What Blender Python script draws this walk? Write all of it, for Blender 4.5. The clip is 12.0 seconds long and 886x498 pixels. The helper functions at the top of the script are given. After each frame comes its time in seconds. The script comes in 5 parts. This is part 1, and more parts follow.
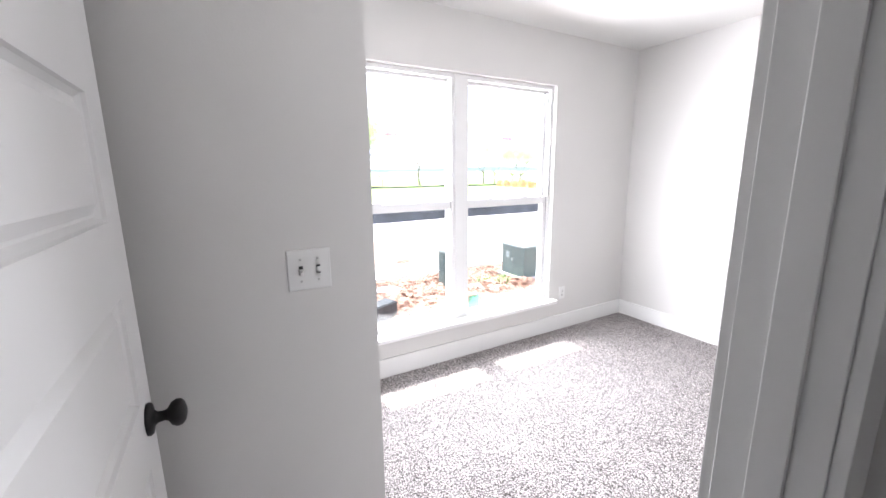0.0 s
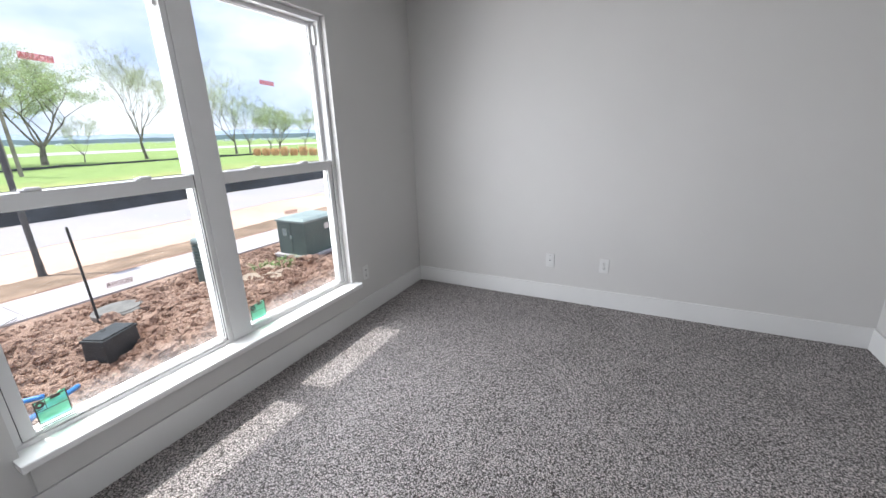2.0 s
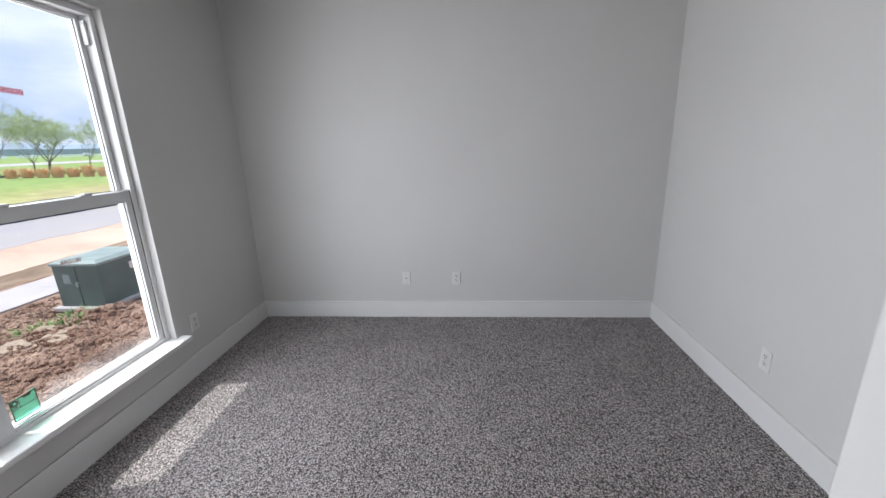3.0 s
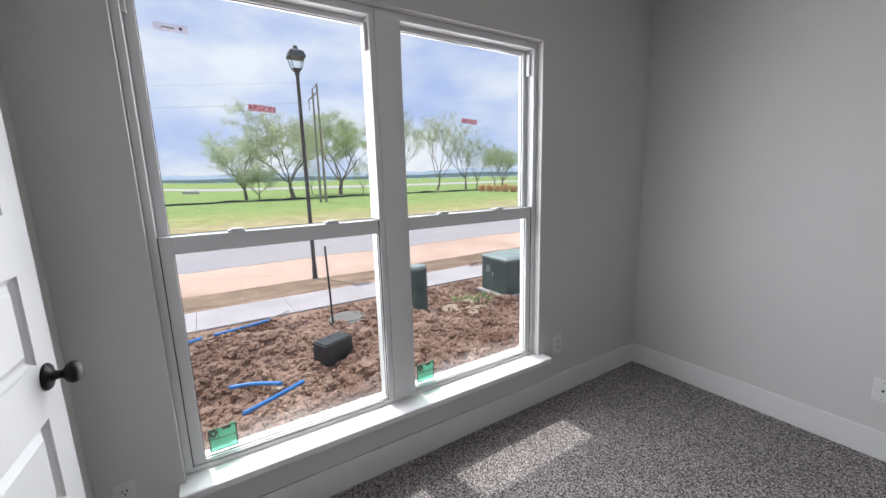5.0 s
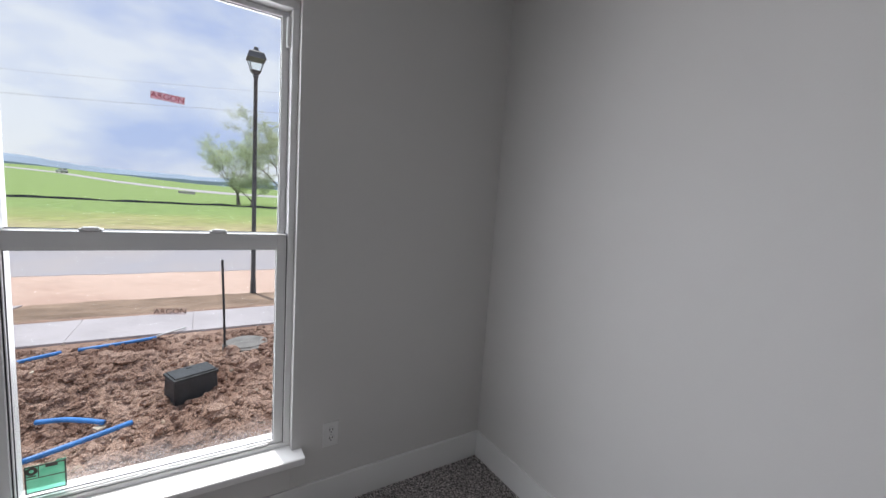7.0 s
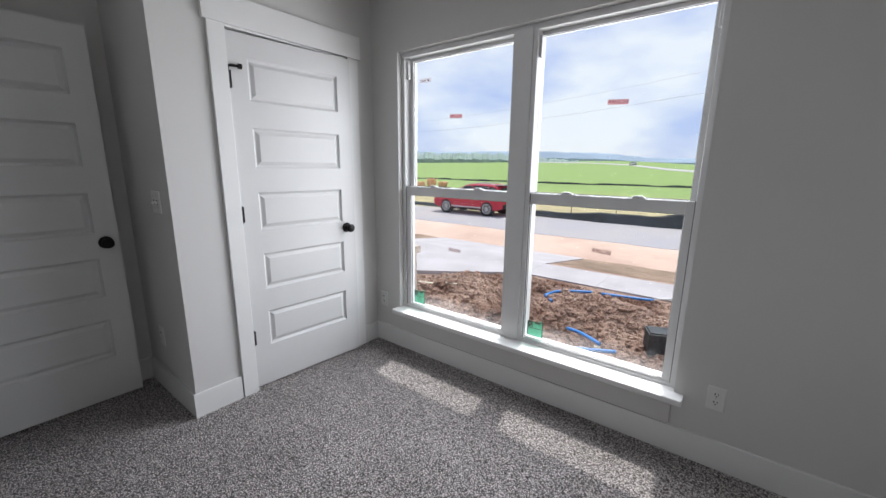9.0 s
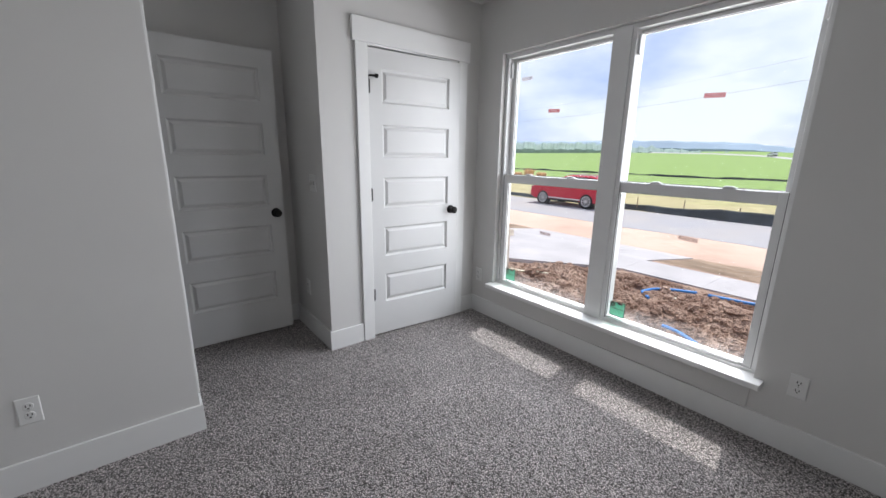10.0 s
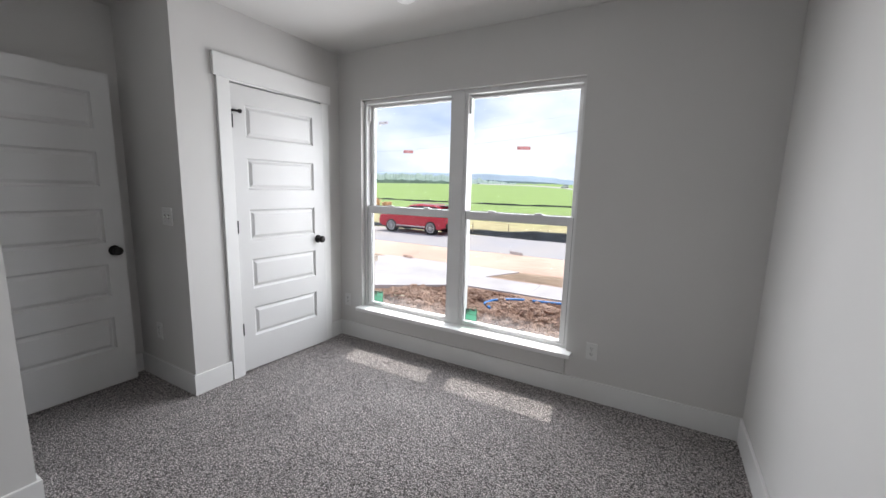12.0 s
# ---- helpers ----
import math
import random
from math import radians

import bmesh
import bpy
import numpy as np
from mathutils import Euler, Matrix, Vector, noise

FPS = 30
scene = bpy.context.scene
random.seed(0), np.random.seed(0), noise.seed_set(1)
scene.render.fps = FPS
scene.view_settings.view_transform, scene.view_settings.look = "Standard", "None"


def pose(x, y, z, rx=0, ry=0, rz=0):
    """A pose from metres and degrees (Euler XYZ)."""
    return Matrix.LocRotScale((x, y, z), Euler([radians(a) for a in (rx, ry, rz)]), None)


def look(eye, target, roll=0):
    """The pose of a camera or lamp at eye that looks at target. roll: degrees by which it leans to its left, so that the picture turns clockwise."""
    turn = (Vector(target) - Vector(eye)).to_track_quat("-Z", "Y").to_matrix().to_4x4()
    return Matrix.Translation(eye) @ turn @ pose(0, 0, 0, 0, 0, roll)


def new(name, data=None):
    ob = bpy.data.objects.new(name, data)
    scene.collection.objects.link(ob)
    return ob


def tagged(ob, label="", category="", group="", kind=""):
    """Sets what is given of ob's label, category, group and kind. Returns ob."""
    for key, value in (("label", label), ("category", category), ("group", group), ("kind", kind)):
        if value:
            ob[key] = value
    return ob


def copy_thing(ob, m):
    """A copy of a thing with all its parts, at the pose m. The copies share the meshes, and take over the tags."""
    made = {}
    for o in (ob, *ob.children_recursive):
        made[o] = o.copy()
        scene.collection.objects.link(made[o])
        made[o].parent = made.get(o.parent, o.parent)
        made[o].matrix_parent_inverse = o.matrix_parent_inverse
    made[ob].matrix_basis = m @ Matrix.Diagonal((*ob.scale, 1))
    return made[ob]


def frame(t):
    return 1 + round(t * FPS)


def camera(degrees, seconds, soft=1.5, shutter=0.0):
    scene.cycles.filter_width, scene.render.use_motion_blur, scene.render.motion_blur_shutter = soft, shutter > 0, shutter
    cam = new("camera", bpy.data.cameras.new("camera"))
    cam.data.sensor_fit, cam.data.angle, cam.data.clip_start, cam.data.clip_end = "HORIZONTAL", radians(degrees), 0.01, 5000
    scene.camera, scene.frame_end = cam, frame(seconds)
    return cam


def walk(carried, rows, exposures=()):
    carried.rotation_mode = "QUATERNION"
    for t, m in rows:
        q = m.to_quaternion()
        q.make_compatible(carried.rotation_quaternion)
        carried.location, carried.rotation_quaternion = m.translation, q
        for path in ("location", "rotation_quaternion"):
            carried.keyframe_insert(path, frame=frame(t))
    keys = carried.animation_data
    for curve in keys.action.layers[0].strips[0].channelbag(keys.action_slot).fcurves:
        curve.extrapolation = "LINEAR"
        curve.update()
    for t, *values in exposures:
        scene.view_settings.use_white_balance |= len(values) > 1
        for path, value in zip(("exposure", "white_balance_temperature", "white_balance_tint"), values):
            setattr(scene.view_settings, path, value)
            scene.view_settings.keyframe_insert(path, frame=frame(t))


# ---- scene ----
cam = camera(97.5, 12.0)
PATH = [
    (0, (-0.195, -0.014, 1.429), (0.776, 1.692, 1.046), -0.6),
    (0.5, (-0.114, 0.143, 1.41), (1.053, 1.721, 1.023), -1.3),
    (1, (-0.009, 0.325, 1.394), (1.213, 1.847, 0.96), -1.4),
    (1.5, (0.073, 0.405, 1.351), (1.44, 1.758, 0.801), -0.6),
    (2, (0.146, 0.524, 1.376), (1.846, 1.411, 0.81), -1.9),
    (2.5, (0.197, 0.612, 1.384), (2.103, 0.889, 0.844), -1.8),
    (2.7, (0.218, 0.568, 1.421), (2.139, 0.701, 0.882), -1.9),
    (4.5, (0.411, 0.775, 1.371), (1.871, 2.094, 1.012), -1.4),
    (4.7, (0.483, 0.786, 1.379), (1.709, 2.321, 1.005), -1.5),
    (5, (0.602, 0.818, 1.402), (1.643, 2.488, 1.047), -1.6),
    (5.5, (0.938, 0.892, 1.407), (2.108, 2.5, 1.199), 0.7),
    (6, (1.27, 0.858, 1.388), (2.516, 2.41, 1.186), -0.3),
    (6.5, (1.588, 0.778, 1.407), (2.76, 2.38, 1.16), 0.5),
    (7, (1.944, 0.816, 1.394), (3.007, 2.494, 1.162), 4.0),
    (7.5, (2.104, 0.84, 1.4), (2.433, 2.792, 1.12), 4.1),
    (7.6, (2.132, 0.823, 1.398), (2.265, 2.799, 1.118), 4.2),
    (9.3, (2.497, 0.286, 1.369), (1.179, 1.73, 0.947), 0.4),
    (9.5, (2.557, 0.222, 1.381), (1.159, 1.589, 0.957), 0.7),
    (10, (2.669, 0.109, 1.37), (1.145, 1.316, 0.901), 0.9),
    (10.5, (2.705, 0.015, 1.383), (1.185, 1.234, 0.93), 0.6),
    (11, (2.711, -0.178, 1.381), (1.256, 1.131, 0.968), 0.3),
    (11.5, (2.733, -0.233, 1.392), (1.553, 1.341, 1.032), 1.4),
    (12, (2.763, -0.223, 1.398), (1.795, 1.499, 1.088), 1.5),
]
EXPOSURES = [(0.0, 2.2, 6500, 14), (0.6, 1.68, 6500, 13), (1.0, 1.2, 6480, 10), (1.5, 0.8, 6450, 10), (2.0, 0.55, 6420, 10), (2.5, 0.36, 6380, 10), (4.5, 0.1, 6480, 11), (5.5, -0.08, 6480, 11), (7.5, -0.12, 6420, 12), (9.5, 0.1, 6420, 10), (12.0, 0.3, 6560, 10)]
walk(cam, [(t, look(eye, target, roll)) for t, eye, target, roll in PATH], EXPOSURES)

# ---- daylight: hazy high sun in front of the window, broken cloud ----
SUN_DIR = Vector((-0.17, 1.0, 2.19)).normalized()
world = bpy.data.worlds.new("sky")
scene.world = world
world.use_nodes = True
wn, wl = world.node_tree.nodes, world.node_tree.links
wn.clear()
w_out = wn.new("ShaderNodeOutputWorld")
w_bg = wn.new("ShaderNodeBackground")
w_sky = wn.new("ShaderNodeTexSky")
w_sky.sky_type = "NISHITA"
w_sky.sun_disc = False
w_sky.sun_elevation = math.asin(SUN_DIR.z)
w_sky.sun_rotation = math.atan2(SUN_DIR.x, SUN_DIR.y)
w_bg.inputs["Strength"].default_value = 0.11
w_co = wn.new("ShaderNodeTexCoord")
w_map = wn.new("ShaderNodeMapping")
w_map.inputs["Scale"].default_value = (2.2, 2.2, 5.2)
w_n = wn.new("ShaderNodeTexNoise")
w_n.inputs["Scale"].default_value = 1.25
w_n.inputs["Detail"].default_value = 7
w_n.inputs["Roughness"].default_value = 0.52
w_r = wn.new("ShaderNodeValToRGB")
w_r.color_ramp.elements[0].position, w_r.color_ramp.elements[0].color = 0.37, (0.0, 0.0, 0.0, 1)
w_r.color_ramp.elements[1].position, w_r.color_ramp.elements[1].color = 0.58, (1, 1, 1, 1)
w_cl = wn.new("ShaderNodeMix")
w_cl.data_type = "RGBA"
w_cl.inputs[6].default_value = (4.9, 5.9, 9.3, 1)
w_cl.inputs[7].default_value = (9.3, 9.5, 10.4, 1)
w_mx = wn.new("ShaderNodeMix")
w_mx.data_type = "RGBA"
w_mx.inputs[0].default_value = 0.85
wl.new(w_co.outputs["Generated"], w_map.inputs["Vector"])
wl.new(w_map.outputs["Vector"], w_n.inputs["Vector"])
wl.new(w_n.outputs["Fac"], w_r.inputs["Fac"])
wl.new(w_r.outputs["Color"], w_cl.inputs[0])
wl.new(w_sky.outputs["Color"], w_mx.inputs[6])
wl.new(w_cl.outputs[2], w_mx.inputs[7])
wl.new(w_mx.outputs[2], w_bg.inputs["Color"])
wl.new(w_bg.outputs["Background"], w_out.inputs["Surface"])
sun = new("sun", bpy.data.lights.new("sun", "SUN"))
sun.data.energy, sun.data.angle, sun.data.color = 4.2, radians(1.2), (1.0, 0.965, 0.915)
sun.matrix_world = look(SUN_DIR * 30, (0, 0, 0))

# the sky's light: upright strips in front of the window under the eave, and weaker ones in the opening itself
def skylight(x, y, z, width, height, watts, tilt, turn):
    strip = new("window_skylight", bpy.data.lights.new("window_skylight", "AREA"))
    strip.data.shape, strip.data.size, strip.data.size_y = "RECTANGLE", width, height
    strip.data.energy, strip.data.color, strip.data.spread = watts, (0.965, 0.985, 1.035), radians(170)
    strip.matrix_world = pose(x, y, z, tilt, 0, turn)


for x, turn in ((0.56, -10), (1.1, -2), (1.62, 10), (2.16, 18)):
    skylight(x, 3.02, 1.42, 0.5, 1.9, 15.5, -70, turn)
for x, turn in ((0.9, 2), (1.825, 12)):
    skylight(x, 2.36, 1.24, 0.76, 1.62, 10.0, -80, turn)


# ---- materials ----
def mat(name, color, rough=0.6, metal=0.0, var=0.06, scale=6.0, bump=0.0, bscale=60.0, fine=0.0, fscale=80.0, spec=0.5, sheen=0.0, tint=None, bdist=0.01):
    """Principled paint: coarse variation, fine grain and relief."""
    m = bpy.data.materials.new(name)
    m.use_nodes = True
    n, l = m.node_tree.nodes, m.node_tree.links
    b = n["Principled BSDF"]
    b.inputs["Roughness"].default_value = rough
    b.inputs["Metallic"].default_value = metal
    b.inputs["Specular IOR Level"].default_value = spec
    if sheen:
        b.inputs["Sheen Weight"].default_value = sheen
    co = n.new("ShaderNodeTexCoord")
    no = n.new("ShaderNodeTexNoise")
    no.inputs["Scale"].default_value, no.inputs["Detail"].default_value = scale, 5
    l.new(co.outputs["Object"], no.inputs["Vector"])
    mx = n.new("ShaderNodeMix")
    mx.data_type = "RGBA"
    other = tint if tint else [c * (1 - 2 * var) for c in color]
    mx.inputs[6].default_value = (*other, 1)
    mx.inputs[7].default_value = (*[min(1, c * (1 + var)) for c in color], 1)
    rp = n.new("ShaderNodeMapRange")
    rp.inputs["From Min"].default_value, rp.inputs["From Max"].default_value = 0.32, 0.68
    l.new(no.outputs["Fac"], rp.inputs["Value"])
    l.new(rp.outputs["Result"], mx.inputs[0])
    last = mx.outputs[2]
    if fine:
        nf = n.new("ShaderNodeTexNoise")
        nf.inputs["Scale"].default_value, nf.inputs["Detail"].default_value = fscale, 3
        l.new(co.outputs["Object"], nf.inputs["Vector"])
        rf = n.new("ShaderNodeMapRange")
        rf.inputs["From Min"].default_value, rf.inputs["From Max"].default_value = 0.35, 0.65
        rf.inputs["To Min"].default_value, rf.inputs["To Max"].default_value = 1 - fine, 1 + fine
        l.new(nf.outputs["Fac"], rf.inputs["Value"])
        ml = n.new("ShaderNodeVectorMath")
        ml.operation = "SCALE"
        l.new(last, ml.inputs[0])
        l.new(rf.outputs["Result"], ml.inputs["Scale"])
        last = ml.outputs["Vector"]
    l.new(last, b.inputs["Base Color"])
    if bump:
        nb = n.new("ShaderNodeTexNoise")
        nb.inputs["Scale"].default_value, nb.inputs["Detail"].default_value = bscale, 4
        l.new(co.outputs["Object"], nb.inputs["Vector"])
        bp = n.new("ShaderNodeBump")
        bp.inputs["Strength"].default_value, bp.inputs["Distance"].default_value = bump, bdist
        l.new(nb.outputs["Fac"], bp.inputs["Height"])
        l.new(bp.outputs["Normal"], b.inputs["Normal"])
    return m


M_WALL = mat("wall_paint", (0.565, 0.558, 0.546), 0.75, var=0.012, scale=1.6, bump=0.12, bscale=170, bdist=0.002, spec=0.3)
M_CEIL = mat("ceiling_paint", (0.58, 0.575, 0.562), 0.9, var=0.012, scale=1.5, bump=0.25, bscale=120, bdist=0.003, spec=0.2)
M_TRIM = mat("trim_paint", (0.68, 0.68, 0.673), 0.42, var=0.012, scale=4, bump=0.04, bscale=90, bdist=0.002)
M_DOOR = mat("door_paint", (0.6, 0.6, 0.596), 0.45, var=0.012, scale=3, bump=0.06, bscale=220, bdist=0.001)
M_VINYL = mat("window_vinyl", (0.66, 0.66, 0.66), 0.38, var=0.012, scale=8)
# pane gaskets, and the dark strips drawn for shaded gaps beside the sashes
M_GASKET_GAP = mat("window_gasket_and_gap", (0.05, 0.05, 0.055), 0.6, var=0.1, scale=20)
M_BLACK = mat("matte_black_metal", (0.012, 0.011, 0.011), 0.45, metal=0.6, var=0.15, scale=30)
M_LAMPPOST = mat("dark_bronze_paint", (0.085, 0.09, 0.096), 0.5, var=0.15, scale=6, fine=0.08)
M_PLATE = mat("plate_plastic", (0.64, 0.64, 0.63), 0.35, var=0.01, scale=20)
M_SLOT = mat("slot_dark", (0.03, 0.03, 0.03), 0.6, var=0.1)
M_STEEL = mat("steel", (0.45, 0.45, 0.44), 0.4, metal=0.9, var=0.08, scale=30)
M_CONC = mat("pavement_concrete", (0.47, 0.435, 0.45), 0.85, var=0.07, scale=1.1, bump=0.2, bscale=60, fine=0.07, fscale=25)
M_ROAD = mat("road_surface", (0.31, 0.3, 0.33), 0.85, var=0.1, scale=0.5, bump=0.2, bscale=60, fine=0.12, fscale=30, tint=(0.4, 0.36, 0.355))
M_BLUE = mat("blue_pipe", (0.05, 0.25, 0.68), 0.4, var=0.1, scale=8)
M_GREEN = mat("utility_green", (0.095, 0.14, 0.13), 0.45, var=0.12, scale=3, fine=0.06, fscale=30)
M_GREEN_TOP = mat("utility_green_top", (0.27, 0.335, 0.33), 0.5, var=0.1, scale=4)
M_BOXBLACK = mat("meter_box_plastic", (0.035, 0.04, 0.045), 0.5, var=0.2, scale=10, fine=0.1)
M_POLE = mat("weathered_pole", (0.3, 0.27, 0.24), 0.85, var=0.15, scale=2, fine=0.1)
M_BARK = mat("bark", (0.24, 0.215, 0.19), 0.9, var=0.25, scale=3, bump=0.4, bscale=12, fine=0.2, fscale=10)
M_SILT = mat("silt_fabric", (0.035, 0.04, 0.046), 0.6, var=0.3, scale=1.5, fine=0.15, fscale=8, bump=0.8, bscale=5, bdist=0.05)
M_WOODSTAKE = mat("stake_wood", (0.4, 0.3, 0.2), 0.8, var=0.15, scale=6)
M_SCRAP = mat("scrap_lumber", (0.62, 0.55, 0.44), 0.8, var=0.12, scale=6, fine=0.1)
M_STONE = mat("flat_stone", (0.42, 0.33, 0.255), 0.85, var=0.12, scale=5, bump=0.4, bscale=20, fine=0.12, fscale=25)
M_IRON = mat("cast_iron_lid", (0.22, 0.21, 0.2), 0.7, metal=0.3, var=0.15, scale=8, bump=0.3, bscale=30)
M_RED = mat("red_car_paint", (0.5, 0.03, 0.055), 0.22, var=0.03, scale=2)
M_WHITECAR = mat("white_car_paint", (0.75, 0.75, 0.75), 0.25, var=0.02, scale=2)
M_CARGLASS = mat("car_glass", (0.02, 0.025, 0.03), 0.08, var=0.05)
M_TYRE = mat("tyre_rubber", (0.02, 0.02, 0.02), 0.8, var=0.15, scale=12)
M_RIM = mat("alloy_rim", (0.6, 0.6, 0.62), 0.3, metal=0.9, var=0.05, scale=12)
M_TAIL = mat("tail_lamp", (0.35, 0.01, 0.01), 0.2, var=0.05)
M_BRICK = mat("pier_brick", (0.33, 0.27, 0.23), 0.85, var=0.15, scale=7, bump=0.3, bscale=50, fine=0.12, fscale=40)
M_SOFFIT = mat("soffit_vinyl", (0.7, 0.69, 0.67), 0.6, var=0.02)
M_ROOF = mat("roof_shingle", (0.09, 0.085, 0.08), 0.9, var=0.2, scale=4)
M_TUFT = mat("dry_ornamental_grass", (0.78, 0.52, 0.36), 0.85, var=0.25, scale=1.2, tint=(0.66, 0.4, 0.26))
M_WEED = mat("weed_green", (0.2, 0.3, 0.1), 0.7, var=0.3, scale=9)
def film_mat(name, color, cover):
    """Thin printed film: part of the light behind it shows through."""
    m = bpy.data.materials.new(name)
    m.use_nodes = True
    n, l = m.node_tree.nodes, m.node_tree.links
    n.clear()
    out, mx = n.new("ShaderNodeOutputMaterial"), n.new("ShaderNodeMixShader")
    df, tr = n.new("ShaderNodeBsdfDiffuse"), n.new("ShaderNodeBsdfTransparent")
    df.inputs["Color"].default_value = (*color, 1)
    tr.inputs["Color"].default_value = (*[min(1.0, 0.12 + c) for c in color], 1)
    co, no, rp = n.new("ShaderNodeTexCoord"), n.new("ShaderNodeTexNoise"), n.new("ShaderNodeMapRange")
    no.inputs["Scale"].default_value = 40
    rp.inputs["To Min"].default_value, rp.inputs["To Max"].default_value = cover - 0.06, cover + 0.06
    l.new(co.outputs["Object"], no.inputs["Vector"])
    l.new(no.outputs["Fac"], rp.inputs["Value"])
    l.new(rp.outputs["Result"], mx.inputs["Fac"])
    l.new(tr.outputs[0], mx.inputs[1])
    l.new(df.outputs[0], mx.inputs[2])
    l.new(mx.outputs[0], out.inputs["Surface"])
    return m


M_FILM_W = film_mat("sticker_film_pale", (0.85, 0.62, 0.62), 0.22)
M_FILM_GREY = film_mat("sticker_film_grey", (0.85, 0.8, 0.79), 0.16)
M_FILM_G = film_mat("sticker_film_green", (0.5, 0.93, 0.76), 0.34)
M_INK_R = mat("ink_red", (0.45, 0.06, 0.08), 0.6, var=0.03)
M_INK_G = mat("ink_green", (0.12, 0.34, 0.25), 0.6, var=0.03)
M_INK_K = mat("ink_dark", (0.08, 0.05, 0.05), 0.6, var=0.03)


def leaf_mat(name, a, b):
    m = mat(name, a, 0.65, var=0.25, scale=0.9, tint=b, spec=0.3)
    return m


# leaf greens made paler and bluer, so distance haze is in the colour
M_LEAF = leaf_mat("spring_leaf", (0.58, 0.64, 0.42), (0.42, 0.5, 0.3))
M_LEAF2 = leaf_mat("pale_leaf", (0.62, 0.64, 0.45), (0.46, 0.5, 0.33))
# woods: green lifted towards grey-blue, distance haze painted in
M_WOODS_HAZE = mat("far_woods_haze", (0.22, 0.28, 0.24), 0.95, var=0.15, scale=0.05, fine=0.2, fscale=0.3, tint=(0.27, 0.33, 0.32), spec=0.1)
# hills: the blue of the air between is put into their colour
M_HILL_HAZE = mat("far_hills_haze", (0.33, 0.4, 0.49), 1.0, var=0.06, scale=0.004, spec=0.0)


def carpet_mat():
    """Cut-pile carpet: grey-brown, speckled tuft by tuft, with the shade between tufts painted in."""
    m = bpy.data.materials.new("carpet")
    m.use_nodes = True
    n, l = m.node_tree.nodes, m.node_tree.links
    b = n["Principled BSDF"]
    b.inputs["Roughness"].default_value = 0.95
    b.inputs["Specular IOR Level"].default_value = 0.1
    b.inputs["Sheen Weight"].default_value = 0.25
    co = n.new("ShaderNodeTexCoord")
    wob = n.new("ShaderNodeTexNoise")
    wob.inputs["Scale"].default_value, wob.inputs["Detail"].default_value = 95, 3
    l.new(co.outputs["Object"], wob.inputs["Vector"])
    dist = n.new("ShaderNodeVectorMath")
    dist.operation = "MULTIPLY_ADD"
    dist.inputs[1].default_value = (0.014, 0.014, 0.014)
    l.new(wob.outputs["Color"], dist.inputs[0])
    l.new(co.outputs["Object"], dist.inputs[2])
    vo = n.new("ShaderNodeTexVoronoi")
    vo.inputs["Scale"].default_value = 165
    l.new(dist.outputs["Vector"], vo.inputs["Vector"])
    # shade deep between the tufts, put into the base colour
    gap_shade = n.new("ShaderNodeMapRange")
    gap_shade.inputs["From Min"].default_value, gap_shade.inputs["From Max"].default_value = 0.22, 0.68
    gap_shade.inputs["To Min"].default_value, gap_shade.inputs["To Max"].default_value = 1.15, 0.08
    l.new(vo.outputs["Distance"], gap_shade.inputs["Value"])
    sp = n.new("ShaderNodeSeparateColor")
    l.new(vo.outputs["Color"], sp.inputs[0])
    rnd = n.new("ShaderNodeMapRange")
    rnd.inputs["To Min"].default_value, rnd.inputs["To Max"].default_value = 0.4, 1.5
    l.new(sp.outputs[0], rnd.inputs["Value"])
    lg = n.new("ShaderNodeTexNoise")
    lg.inputs["Scale"].default_value, lg.inputs["Detail"].default_value = 3.2, 5
    l.new(co.outputs["Object"], lg.inputs["Vector"])
    rg = n.new("ShaderNodeMapRange")
    rg.inputs["From Min"].default_value, rg.inputs["From Max"].default_value = 0.3, 0.7
    rg.inputs["To Min"].default_value, rg.inputs["To Max"].default_value = 0.86, 1.12
    l.new(lg.outputs["Fac"], rg.inputs["Value"])
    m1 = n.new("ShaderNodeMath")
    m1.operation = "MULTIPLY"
    l.new(gap_shade.outputs["Result"], m1.inputs[0])
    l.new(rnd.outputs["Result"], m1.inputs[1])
    m2 = n.new("ShaderNodeMath")
    m2.operation = "MULTIPLY"
    l.new(m1.outputs[0], m2.inputs[0])
    l.new(rg.outputs["Result"], m2.inputs[1])
    fib = n.new("ShaderNodeTexNoise")
    fib.inputs["Scale"].default_value, fib.inputs["Detail"].default_value = 110, 4
    l.new(co.outputs["Object"], fib.inputs["Vector"])
    rb = n.new("ShaderNodeMapRange")
    rb.inputs["From Min"].default_value, rb.inputs["From Max"].default_value = 0.34, 0.66
    rb.inputs["To Min"].default_value, rb.inputs["To Max"].default_value = 0.55, 1.45
    l.new(fib.outputs["Fac"], rb.inputs["Value"])
    m3 = n.new("ShaderNodeMath")
    m3.operation = "MULTIPLY"
    l.new(m2.outputs[0], m3.inputs[0])
    l.new(rb.outputs["Result"], m3.inputs[1])
    pw = n.new("ShaderNodeMath")
    pw.operation = "POWER"
    pw.inputs[1].default_value = 1.25
    l.new(m3.outputs[0], pw.inputs[0])
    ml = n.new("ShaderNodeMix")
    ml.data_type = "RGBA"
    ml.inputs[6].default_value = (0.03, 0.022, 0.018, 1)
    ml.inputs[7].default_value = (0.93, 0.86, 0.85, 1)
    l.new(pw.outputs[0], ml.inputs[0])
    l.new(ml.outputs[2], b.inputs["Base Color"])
    bp = n.new("ShaderNodeBump")
    bp.inputs["Strength"].default_value, bp.inputs["Distance"].default_value = 1.0, 0.01
    l.new(m1.outputs[0], bp.inputs["Height"])
    l.new(bp.outputs["Normal"], b.inputs["Normal"])
